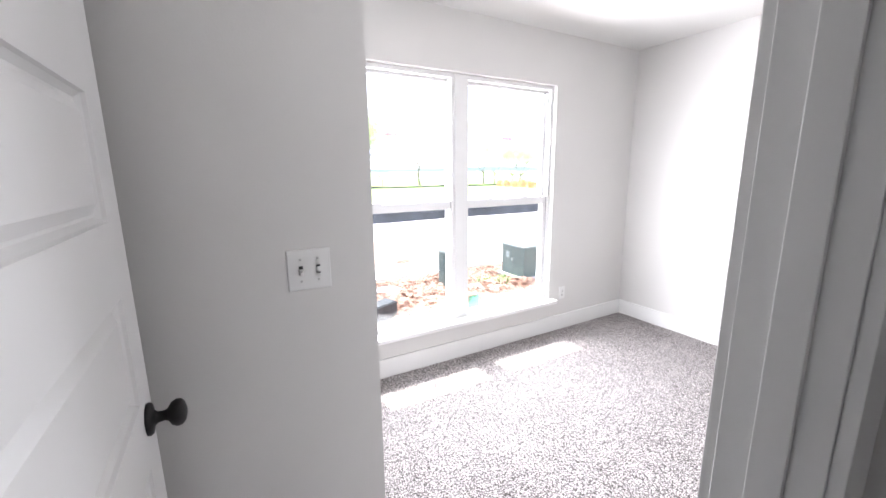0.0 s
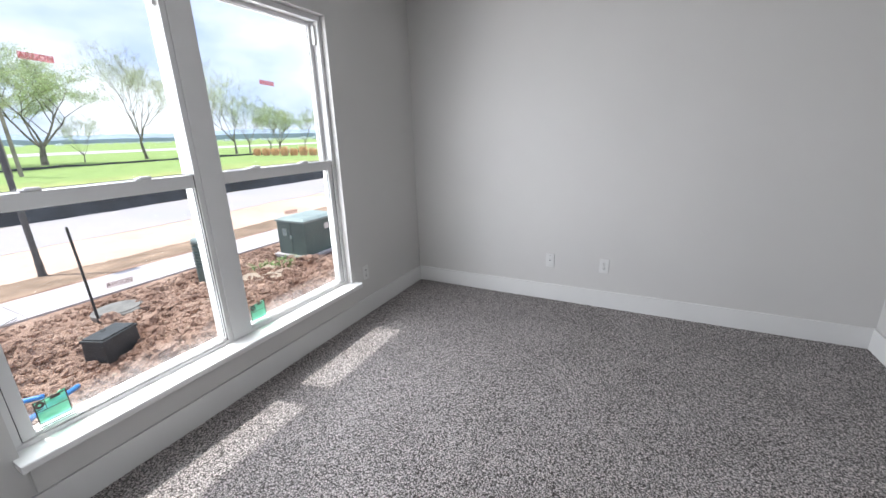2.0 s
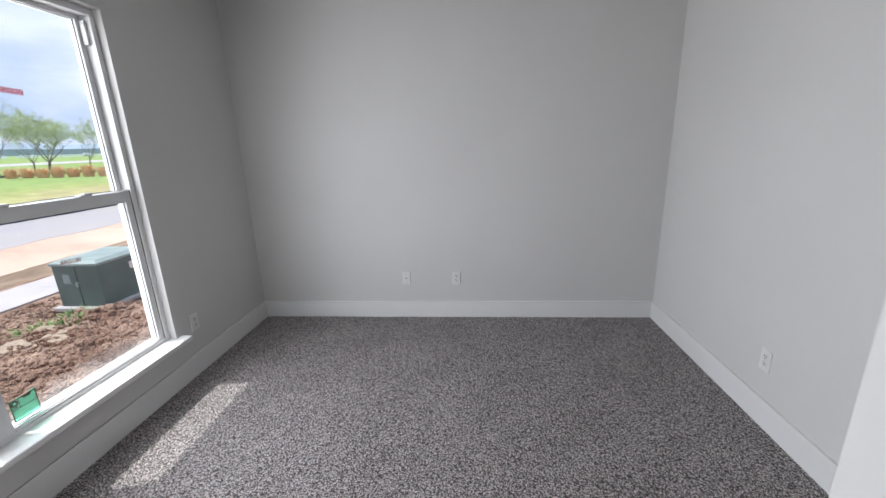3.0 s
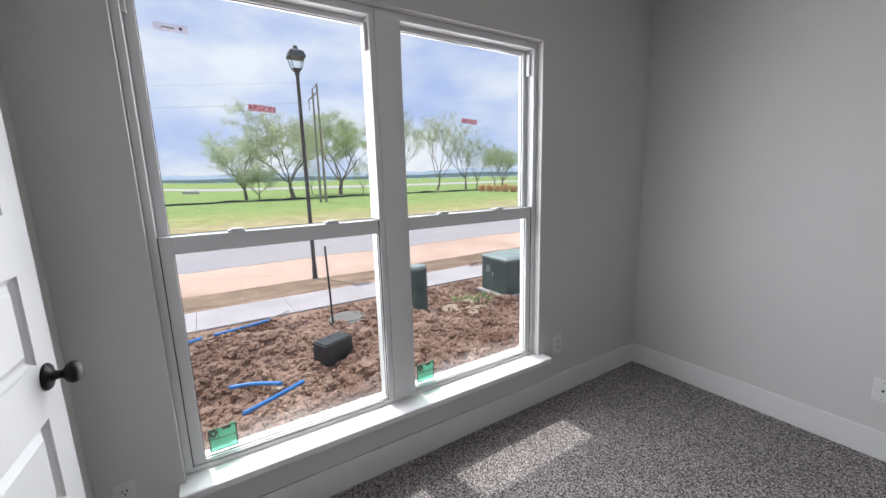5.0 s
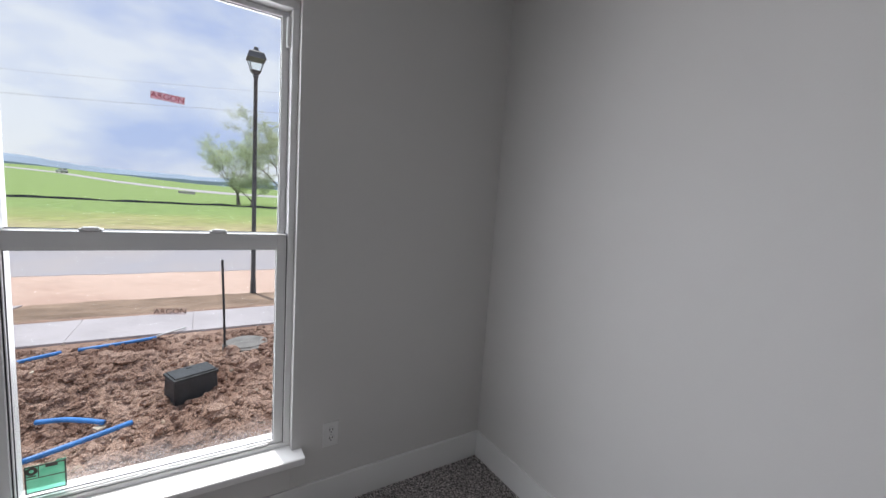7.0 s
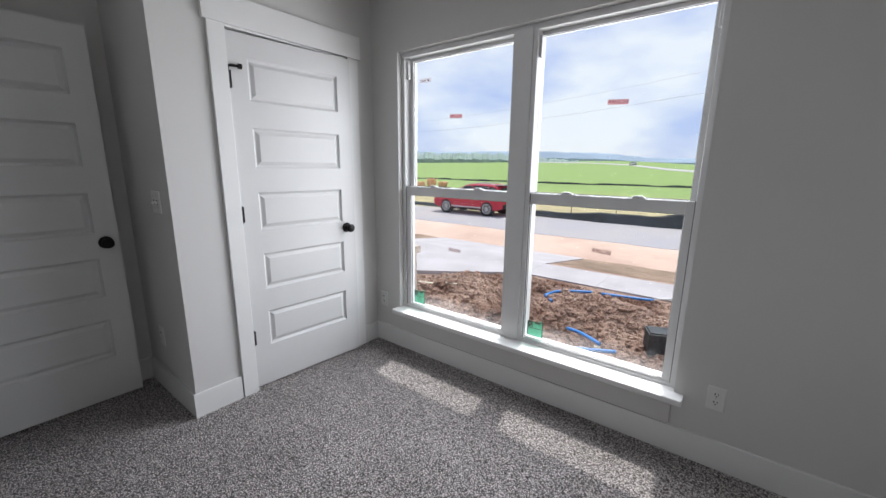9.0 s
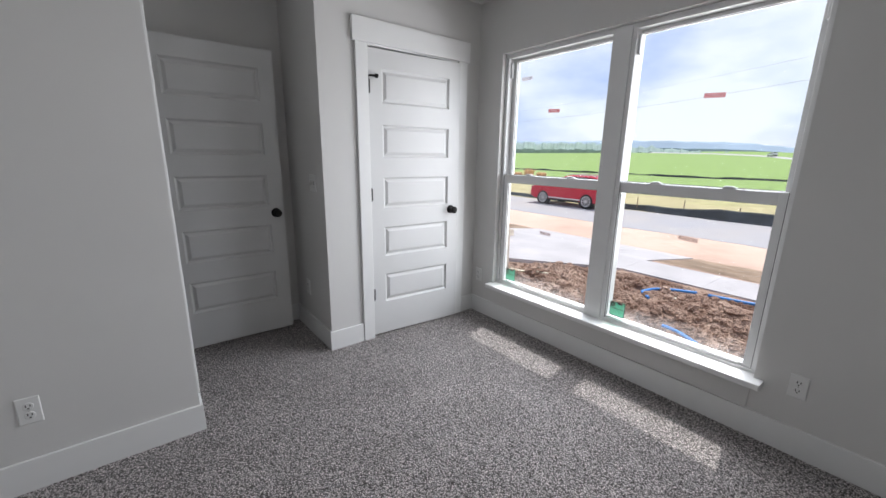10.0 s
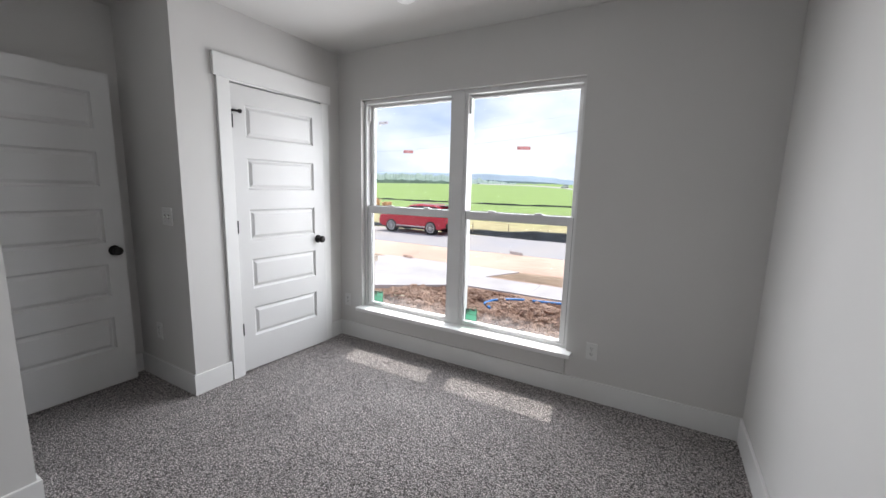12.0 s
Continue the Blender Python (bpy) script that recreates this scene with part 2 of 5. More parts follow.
    return m


def glass_mat(name, dusty):
    """Clear pane with a real reflection; dusty: a film of dried mud splash along its lower edge (object z = 0 at the bottom)."""
    m = bpy.data.materials.new(name)
    m.use_nodes = True
    n, l = m.node_tree.nodes, m.node_tree.links
    n.clear()
    out = n.new("ShaderNodeOutputMaterial")
    tr = n.new("ShaderNodeBsdfTransparent")
    tr.inputs["Color"].default_value = (0.95, 0.97, 0.96, 1)
    gl = n.new("ShaderNodeBsdfGlossy")
    gl.inputs["Roughness"].default_value = 0.02
    fr = n.new("ShaderNodeLayerWeight")
    pw = n.new("ShaderNodeMath")
    pw.operation = "POWER"
    pw.inputs[1].default_value = 5.0
    l.new(fr.outputs["Facing"], pw.inputs[0])
    sc = n.new("ShaderNodeMath")
    sc.operation = "MULTIPLY_ADD"
    sc.inputs[1].default_value, sc.inputs[2].default_value = 0.9, 0.02
    l.new(pw.outputs[0], sc.inputs[0])
    mx = n.new("ShaderNodeMixShader")
    l.new(sc.outputs[0], mx.inputs["Fac"])
    l.new(tr.outputs[0], mx.inputs[1])
    l.new(gl.outputs[0], mx.inputs[2])
    last = mx.outputs[0]
    if dusty:
        co = n.new("ShaderNodeTexCoord")
        sx = n.new("ShaderNodeSeparateXYZ")
        l.new(co.outputs["Object"], sx.inputs[0])
        no = n.new("ShaderNodeTexNoise")
        no.inputs["Scale"].default_value, no.inputs["Detail"].default_value = 9, 6
        l.new(co.outputs["Object"], no.inputs["Vector"])
        ad = n.new("ShaderNodeMath")
        ad.operation = "MULTIPLY_ADD"
        ad.inputs[1].default_value, ad.inputs[2].default_value = 0.15, 0.0
        l.new(no.outputs["Fac"], ad.inputs[0])
        su = n.new("ShaderNodeMath")
        su.operation = "SUBTRACT"
        l.new(sx.outputs["Z"], su.inputs[0])
        l.new(ad.outputs[0], su.inputs[1])
        rp = n.new("ShaderNodeMapRange")
        rp.inputs["From Min"].default_value, rp.inputs["From Max"].default_value = -0.06, 0.03
        rp.inputs["To Min"].default_value, rp.inputs["To Max"].default_value = 0.06, 0.0
        l.new(su.outputs[0], rp.inputs["Value"])
        df = n.new("ShaderNodeBsdfTranslucent")
        df.inputs["Color"].default_value = (0.75, 0.75, 0.74, 1)
        m2 = n.new("ShaderNodeMixShader")
        l.new(rp.outputs["Result"], m2.inputs["Fac"])
        l.new(last, m2.inputs[1])
        l.new(df.outputs[0], m2.inputs[2])
        last = m2.outputs[0]
    l.new(last, out.inputs["Surface"])
    return m


def dirt_mat():
    """Red-brown clay: damp dark soil, dry pale crust, small stones."""
    m = mat("red_clay", (0.53, 0.375, 0.3), 0.95, var=0.12, scale=1.3, bump=1.0, bscale=48, fine=0.42, fscale=75, tint=(0.23, 0.13, 0.095), bdist=0.05, spec=0.1)
    return m


def grass_mat():
    """Dry stubble near the road that turns to green field further out."""
    m = bpy.data.materials.new("field_grass")
    m.use_nodes = True
    n, l = m.node_tree.nodes, m.node_tree.links
    b = n["Principled BSDF"]
    b.inputs["Roughness"].default_value = 0.95
    b.inputs["Specular IOR Level"].default_value = 0.1
    co = n.new("ShaderNodeTexCoord")
    sx = n.new("ShaderNodeSeparateXYZ")
    l.new(co.outputs["Object"], sx.inputs[0])
    no = n.new("ShaderNodeTexNoise")
    no.inputs["Scale"].default_value, no.inputs["Detail"].default_value = 0.16, 7
    no.inputs["Roughness"].default_value = 0.65
    l.new(co.outputs["Object"], no.inputs["Vector"])
    ad = n.new("ShaderNodeMath")
    ad.operation = "MULTIPLY_ADD"
    ad.inputs[1].default_value = 22.0
    l.new(no.outputs["Fac"], ad.inputs[0])
    l.new(sx.outputs["Y"], ad.inputs[2])
    rp = n.new("ShaderNodeMapRange")
    rp.inputs["From Min"].default_value, rp.inputs["From Max"].default_value = 36.0, 52.0
    l.new(ad.outputs[0], rp.inputs["Value"])
    ra = n.new("ShaderNodeValToRGB")
    e = ra.color_ramp.elements
    e[0].position, e[0].color = 0.0, (0.43, 0.365, 0.215, 1)
    e[1].position, e[1].color = 1.0, (0.255, 0.35, 0.125, 1)
    mid = e.new(0.45)
    mid.color = (0.34, 0.36, 0.145, 1)
    l.new(rp.outputs["Result"], ra.inputs["Fac"])
    nf = n.new("ShaderNodeTexNoise")
    nf.inputs["Scale"].default_value, nf.inputs["Detail"].default_value = 1.5, 6
    l.new(co.outputs["Object"], nf.inputs["Vector"])
    rf = n.new("ShaderNodeMapRange")
    rf.inputs["From Min"].default_value, rf.inputs["From Max"].default_value = 0.3, 0.7
    rf.inputs["To Min"].default_value, rf.inputs["To Max"].default_value = 0.75, 1.2
    l.new(nf.outputs["Fac"], rf.inputs["Value"])
    ml = n.new("ShaderNodeVectorMath")
    ml.operation = "SCALE"
    l.new(ra.outputs["Color"], ml.inputs[0])
    l.new(rf.outputs["Result"], ml.inputs["Scale"])
    l.new(ml.outputs["Vector"], b.inputs["Base Color"])
    return m


M_CARPET = carpet_mat()
M_GLASS = glass_mat("pane_glass", False)
M_GLASS_D = glass_mat("pane_glass_splashed", True)
M_LAMPGLASS = glass_mat("lantern_glass", False)
M_DIRT = dirt_mat()
M_GRASS = grass_mat()
M_SAND = mat("sandy_clay", (0.6, 0.45, 0.375), 0.95, var=0.12, scale=0.5, bump=0.12, bscale=12, fine=0.05, fscale=6, tint=(0.53, 0.37, 0.3), spec=0.1)
M_SOIL = mat("brown_soil", (0.3, 0.215, 0.16), 0.95, var=0.18, scale=1.2, bump=0.5, bscale=20, fine=0.18, fscale=18, spec=0.1)


# ---- mesh helpers ----
def box(bm, x0, x1, y0, y1, z0, z1):
    v = [bm.verts.new(p) for p in ((x0, y0, z0), (x1, y0, z0), (x1, y1, z0), (x0, y1, z0), (x0, y0, z1), (x1, y0, z1), (x1, y1, z1), (x0, y1, z1))]
    for f in ((3, 2, 1, 0), (4, 5, 6, 7), (0, 1, 5, 4), (1, 2, 6, 5), (2, 3, 7, 6), (3, 0, 4, 7)):
        bm.faces.new([v[i] for i in f])
    return bm


def bevel(bm, w, seg=2):
    bmesh.ops.bevel(bm, geom=list(bm.edges), offset=w, segments=seg, profile=0.6, affect="EDGES", clamp_overlap=True)
    return bm


def bbox(x0, x1, y0, y1, z0, z1, w=0.002, seg=2):
    return bevel(box(bmesh.new(), x0, x1, y0, y1, z0, z1), w, seg)


def ring(bm, profile, seg=24, m=None):
    """A turned shape about z from (radius, z) pairs; m places it."""
    rows = []
    for r, z in profile:
        if r < 1e-5:
            rows.append([bm.verts.new((0, 0, z))])
        else:
            rows.append([bm.verts.new((r * math.cos(2 * math.pi * i / seg), r * math.sin(2 * math.pi * i / seg), z)) for i in range(seg)])
    for a, b in zip(rows, rows[1:]):
        for i in range(seg):
            j = (i + 1) % seg
            if len(a) == 1 and len(b) > 1:
                bm.faces.new((a[0], b[i], b[j]))
            elif len(b) == 1 and len(a) > 1:
                bm.faces.new((a[i], a[j], b[0]))
            elif len(a) > 1:
                bm.faces.new((a[i], a[j], b[j], b[i]))
    if m is not None:
        vs = [v for row in rows for v in row]
        bmesh.ops.transform(bm, matrix=m, verts=vs)
    return bm


def tube(bm, pts, radii, seg=8):
    """A capped tube along pts."""
    rows = []
    for i, p in enumerate(pts):
        p = Vector(p)
        d = (Vector(pts[min(i + 1, len(pts) - 1)]) - Vector(pts[max(i - 1, 0)])).normalized()
        a = d.orthogonal().normalized() if abs(d.z) > 0.95 else d.cross(Vector((0, 0, 1))).normalized()
        b = d.cross(a)
        r = radii[i] if isinstance(radii, (list, tuple)) else radii
        rows.append([bm.verts.new(p + r * (a * math.cos(2 * math.pi * k / seg) + b * math.sin(2 * math.pi * k / seg))) for k in range(seg)])
    for a, b in zip(rows, rows[1:]):
        for k in range(seg):
            j = (k + 1) % seg
            bm.faces.new((a[k], a[j], b[j], b[k]))
    bm.faces.new(rows[0][::-1])
    bm.faces.new(rows[-1])
    return bm


def mesh_of(name, bm, material, smooth=False):
    bmesh.ops.recalc_face_normals(bm, faces=bm.faces)
    me = bpy.data.meshes.new(name)
    bm.to_mesh(me)
    bm.free()
    for mm in material if isinstance(material, (list, tuple)) else (material,):
        me.materials.append(mm)
    if smooth:
        me.shade_smooth()
    return me


def part(name, bm, material, parent, label="", smooth=False):
    ob = new(name, mesh_of(name, bm, material, smooth))
    ob.parent = parent
    return tagged(ob, label)


def thing(name, place, label, category, group="", kind=""):
    """An Empty at the thing's base."""
    ob = new(name)
    ob.empty_display_size = 0.1
    ob.matrix_basis = place if isinstance(place, Matrix) else Matrix.Translation(place)
    return tagged(ob, label, category, group, kind)


def solid(name, bm, material, label, category, kind="", smooth=False, group=""):
    return tagged(new(name, mesh_of(name, bm, material, smooth)), label, category, group, kind)


# ---- plan, in metres ----
XC, YS = 0.19, 1.077          # closet wall face, closet side face
XW, YD = 0.585, 0.222         # west wall face, doorway wall face
YN, XE, YSO = 2.42, 3.274, -0.845
XA = -0.5                     # alcove's west face
CEIL = 2.51
JL, JR = -0.392, 0.384        # door opening
WX0, WX1, WZ0, WZ1 = 0.442, 2.272, 0.283, 2.116
HX0, HX1, HY0 = -1.5, 1.6, -1.35
G = -0.9                      # yard level
PAINT = "painted white drywall"


def wall(name, boxes, label):
    bm = bmesh.new()
    for b in boxes:
        box(bm, *b)
    return solid(name, bm, M_WALL, label, "wall", "structure")


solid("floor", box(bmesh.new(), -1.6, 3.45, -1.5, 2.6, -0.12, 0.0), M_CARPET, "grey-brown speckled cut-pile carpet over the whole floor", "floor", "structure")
solid("ceiling", box(bmesh.new(), -1.6, 3.45, -1.5, 2.584, CEIL, CEIL + 0.1), M_CEIL, "white painted ceiling with fine texture", "ceiling", "structure")
wall("wall_north", [(-0.7, WX0, YN, 2.584, 0, CEIL), (WX1, 3.45, YN, 2.584, 0, CEIL), (WX0, WX1, YN, 2.584, 0, WZ0), (WX0, WX1, YN, 2.584, WZ1, CEIL)], PAINT + " wall with a wide double window")
wall("wall_east", [(XE, 3.45, -1.5, YN, 0, CEIL)], PAINT + " wall, bare, with two outlets low down")
wall("wall_south", [(XW + 0.115, XE, YSO - 0.12, YSO, 0, CEIL)], PAINT + " wall, bare, with one outlet")
wall("wall_west", [(XW - 0.115, XW, HY0, YD, 0, CEIL), (XW, XW + 0.115, YSO - 0.12, YSO, 0, CEIL)], PAINT + " wall beside the entry doorway")
wall("wall_doorway", [(HX0, JL - 0.018, YD - 0.115, YD, 0, CEIL), (JR + 0.018, XW - 0.115, YD - 0.115, YD, 0, CEIL), (JL - 0.018, JR + 0.018, YD - 0.115, YD, 2.075, CEIL)], PAINT + " wall round the entry doorway")
wall("wall_alcove", [(XA - 0.115, XA, YD, YS + 0.1, 0, CEIL)], PAINT + " wall behind the open door")
wall("wall_closet_side", [(XA, XC - 0.115, YS, YS + 0.115, 0, CEIL)], PAINT + " return wall with a double light switch")
CL0, CL1 = 1.417, 2.183
wall("wall_closet", [(XC - 0.115, XC, YS, CL0 - 0.018, 0, CEIL), (XC - 0.115, XC, CL1 + 0.018, YN, 0, CEIL), (XC - 0.115, XC, CL0 - 0.018, CL1 + 0.018, 2.075, CEIL)], PAINT + " wall round the closet door")
wall("wall_closet_back", [(-0.72, -0.62, YS + 0.115, YN, 0, CEIL)], PAINT + " wall inside the closet")
wall("wall_hall_south", [(HX0, XW - 0.115, HY0 - 0.1, HY0, 0, CEIL)], PAINT + " wall of the hall")
wall("wall_hall_west", [(HX0 - 0.1, HX0, HY0 - 0.1, YD, 0, CEIL)], PAINT + " wall at the hall's end")

BB, BH = 0.014, 0.14


def baseboard(x0, x1, y0, y1):
    bm = box(bmesh.new(), x0, x1, y0, y1, 0.0, BH)
    top = [e for e in bm.edges if all(v.co.z > 0.1 for v in e.verts)]
    bmesh.ops.bevel(bm, geom=top, offset=0.003, segments=2, profile=0.6, affect="EDGES")
    return solid("baseboard", bm, M_TRIM, "flat white painted baseboard along the wall", "baseboard", "structure")


baseboard(XC + BB, XE - BB, YN - BB, YN)
baseboard(XE - BB, XE, YSO, YN)
baseboard(XW + BB, XE - BB, YSO, YSO + BB)
baseboard(XW, XW + BB, YSO, YD + BB)
baseboard(JR + 0.09, XW, YD, YD + BB)
baseboard(XC, XC + BB, YS - BB, 1.318)
baseboard(XC, XC + BB, 2.282, YN)
baseboard(XA + BB, XC, YS - BB, YS)
baseboard(XA, XA + BB, YD, YS)


# ---- doors ----
def door_leaf(w, h, thick, stile=0.1, first=0.255, ph=0.22, pr=0.14):
    """Five raised panels on both faces; x runs along the width, front at y = 0, back at y = thick."""
    bm = bmesh.new()
    xs = [0, stile, w - stile, w]
    zs = [0.0]
    z = first
    for i in range(5):
        zs += [z, z + ph]
        z += ph + pr
    zs.append(h)
    for y, s in ((0.0, 1), (thick, -1)):
        for i in range(3):
            for j in range(len(zs) - 1):
                x0, x1, z0, z1 = xs[i], xs[i + 1], zs[j], zs[j + 1]
                if i == 1 and j % 2 == 1:
                    steps = [(0, 0), (0.003, 0.006), (0.012, 0.014), (0.017, 0.014), (0.036, 0.0035)]
                    loops = []
                    for d, dep in steps:
                        loops.append([bm.verts.new((a, y + s * dep, b)) for a, b in ((x0 + d, z0 + d), (x1 - d, z0 + d), (x1 - d, z1 - d), (x0 + d, z1 - d))])
                    for a, b in zip(loops, loops[1:]):
                        for k in range(4):
                            q = (k + 1) % 4
                            bm.faces.new((a[k], a[q], b[q], b[k]))
                    bm.faces.new(loops[-1])
                else:
                    bm.faces.new([bm.verts.new((a, y, b)) for a, b in ((x0, z0), (x1, z0), (x1, z1), (x0, z1))])
    for a, b in (((0, 0), (0, h)), ((w, 0), (w, h))):
        bm.faces.new([bm.verts.new(p) for p in ((a[0], 0, 0), (a[0], thick, 0), (a[0], thick, h), (a[0], 0, h))])
    for z in (0, h):
        bm.faces.new([bm.verts.new(p) for p in ((0, 0, z), (w, 0, z), (w, thick, z), (0, thick, z))])
    bmesh.ops.remove_doubles(bm, verts=bm.verts, dist=0.0002)
    return bm


KNOB = [(0.0, 0.0), (0.033, 0.0), (0.034, 0.004), (0.031, 0.009), (0.017, 0.012), (0.0115, 0.018), (0.0105, 0.03), (0.014, 0.036), (0.024, 0.042), (0.0285, 0.051), (0.027, 0.06), (0.02, 0.066), (0.009, 0.069), (0.0, 0.0695)]


def hinge(parent, m, name="hinge"):
    bm = bmesh.new()
    tube(bm, [(0, 0, -0.045), (0, 0, 0.045)], 0.008, 10)
    ring(bm, [(0, -0.052), (0.006, -0.05), (0.0083, -0.045)], 10)
    ring(bm, [(0.0083, 0.045), (0.006, 0.05), (0, 0.053)], 10)
    box(bm, -0.016, 0.016, -0.001, 0.0015, -0.044, 0.044)
    bmesh.ops.transform(bm, matrix=m, verts=bm.verts)
    return part(name, bm, M_BLACK, parent, "matte black hinge")


# closet door, shut, hinged on its south side
cd = thing("closet_door", pose(XC - 0.006, CL0, 0, 0, 0, 86), "white five-panel closet door standing slightly ajar, black knob", "door")
W = CL1 - CL0 - 0.006
part("leaf", (lambda b: (bmesh.ops.translate(b, verts=b.verts, vec=(0.003, 0, 0.014)), b)[1])(door_leaf(W, 2.034, 0.035)), M_DOOR, cd)
part("knob", ring(bmesh.new(), KNOB, 24, pose(W - 0.068, 0, 0.945, 90, 0, 0)), M_BLACK, cd, "matte black round knob", True)
for z in (0.34, 1.09):
    hinge(cd, pose(-0.002, -0.007, z))
hinge(cd, pose(-0.002, -0.007, 1.81))
bm = bmesh.new()
tube(bm, [(0, -0.008, 1.862), (0, -0.014, 1.872), (0.012, -0.02, 1.875), (0.05, -0.024, 1.875)], 0.007, 8)
ring(bm, [(0, 0), (0.014, 0.001), (0.014, 0.018), (0, 0.019)], 12, pose(0.045, -0.024, 1.875, 0, 90, 0))
ring(bm, [(0, 0), (0.012, 0.001), (0.012, 0.014), (0, 0.015)], 12, pose(0.0, -0.007, 1.866, 0, -90, 0))
part("door_stop", bm, M_BLACK, cd, "black hinge-pin door stop")


def casing(name, boxes, label):
    t = thing(name, (0, 0, 0), label, "door frame", kind="structure")
    for nm, b in boxes:
        part(nm, bbox(*b, 0.002, 2), M_TRIM, t)
    return t


casing("door_frame_closet", [
    ("side_casing", (XC, XC + 0.018, CL0 - 0.092, CL0 - 0.006, 0, 2.07)),
    ("side_casing", (XC, XC + 0.018, CL1 + 0.006, CL1 + 0.092, 0, 2.07)),
    ("head_casing", (XC, XC + 0.024, CL0 - 0.112, CL1 + 0.112, 2.07, 2.212)),
    ("jamb", (XC - 0.115, XC, CL0 - 0.018, CL0, 0, 2.06)),
    ("jamb", (XC - 0.115, XC, CL1, CL1 + 0.018, 0, 2.06)),
    ("head_jamb", (XC - 0.115, XC, CL0 - 0.018, CL1 + 0.018, 2.062, 2.075)),
    ("stop", (XC - 0.075, XC - 0.043, CL0, CL0 + 0.011, 0, 2.06)),
    ("stop", (XC - 0.075, XC - 0.043, CL1 - 0.011, CL1, 0, 2.06)),
    ("head_stop", (XC - 0.075, XC - 0.043, CL0, CL1, 2.05, 2.062)),
], "flat white craftsman casing and jamb round the closet door")
casing("door_frame_entry", [
    ("side_casing", (JR + 0.005, JR + 0.088, YD, YD + 0.016, 0, 2.07)),
    ("side_casing", (JL - 0.088, JL - 0.005, YD, YD + 0.016, 0, 2.07)),
    ("head_casing", (JL - 0.1, JR + 0.1, YD, YD + 0.02, 2.07, 2.21)),
    ("side_casing", (JR + 0.005, JR + 0.088, YD - 0.131, YD - 0.115, 0, 2.07)),
    ("side_casing", (JL - 0.088, JL - 0.005, YD - 0.131, YD - 0.115, 0, 2.07)),
    ("head_casing", (JL - 0.1, JR + 0.1, YD - 0.135, YD - 0.115, 2.07, 2.21)),
    ("jamb", (JR, JR + 0.018, YD - 0.115, YD, 0, 2.06)),
    ("jamb", (JL - 0.018, JL, YD - 0.115, YD, 0, 2.06)),
    ("head_jamb", (JL - 0.018, JR + 0.018, YD - 0.115, YD, 2.062, 2.075)),
    ("stop", (JR - 0.011, JR, YD - 0.081, YD - 0.043, 0, 2.06)),
    ("stop", (JL, JL + 0.011, YD - 0.081, YD - 0.043, 0, 2.06)),
    ("head_stop", (JL, JR, YD - 0.081, YD - 0.043, 2.05, 2.062)),
], "flat white casing, jamb and stop round the entry doorway")

# entry door, swung open a right angle against the alcove wall
ed = thing("entry_door", pose(-0.372, 0.216, 0, 0, 0, 90), "white five-panel door standing open, black knobs", "door")
part("leaf", (lambda b: (bmesh.ops.translate(b, verts=b.verts, vec=(0, 0, 0.014)), b)[1])(door_leaf(0.762, 2.038, 0.035)), M_DOOR, ed)
part("knob", ring(bmesh.new(), KNOB, 24, pose(0.702, 0, 0.935, 90, 0, 0)), M_BLACK, ed, "matte black round knob", True)
part("knob", ring(bmesh.new(), KNOB, 24, pose(0.702, 0.035, 0.935, -90, 0, 0)), M_BLACK, ed, "matte black round knob", True)
part("latch", bbox(0.762, 0.7635, 0.006, 0.029, 0.907, 0.963, 0.0004, 1), M_BLACK, ed, "black latch plate")
for z in (0.3, 1.07, 1.83):
    hinge(ed, pose(0.0, 0.041, z))


# ---- electrical plates ----
def screw(parent, m):
    part("screw", ring(bmesh.new(), [(0, 0.0012), (0.0028, 0.001), (0.0034, 0)], 10, m), M_STEEL, parent)


def plate_bm(w):
    bm = box(bmesh.new(), -w / 2, w / 2, -0.0055, 0, -0.057, 0.057)
    ed_ = [e for e in bm.edges if all(v.co.y < -0.001 for v in e.verts)]
    bmesh.ops.bevel(bm, geom=ed_, offset=0.004, segments=3, profile=0.5, affect="EDGES")
    return bm


def outlet(m, label):
    """Duplex outlet; its face looks along -y of m."""
    t = thing("outlet", m, label, "outlet", "wall outlets")
    part("plate", plate_bm(0.07), M_PLATE, t)
    for s in (-1, 1):
        bm = ring(bmesh.new(), [(0, 0.0075), (0.0155, 0.0075), (0.0168, 0.0065), (0.0168, 0.004)], 20, pose(0, 0, s * 0.0195, 90, 0, 0))
        sock = part("socket", bm, M_PLATE, t)
        for dx, hh in ((-0.0064, 0.0105), (0.0064, 0.009)):
            part("slot", box(bmesh.new(), dx - 0.0018, dx + 0.0018, -0.0081, -0.0074, s * 0.0195 + 0.002 - hh / 2 + 0.002, s * 0.0195 + 0.004 + hh / 2), M_SLOT, sock)
        part("slot", ring(bmesh.new(), [(0, 0.0081), (0.0033, 0.008), (0.0033, 0.0072)], 10, pose(0, 0, s * 0.0195 - 0.008, 90, 0, 0)), M_SLOT, sock)
    screw(t, pose(0, -0.0055, 0, 90, 0, 0))
    return t


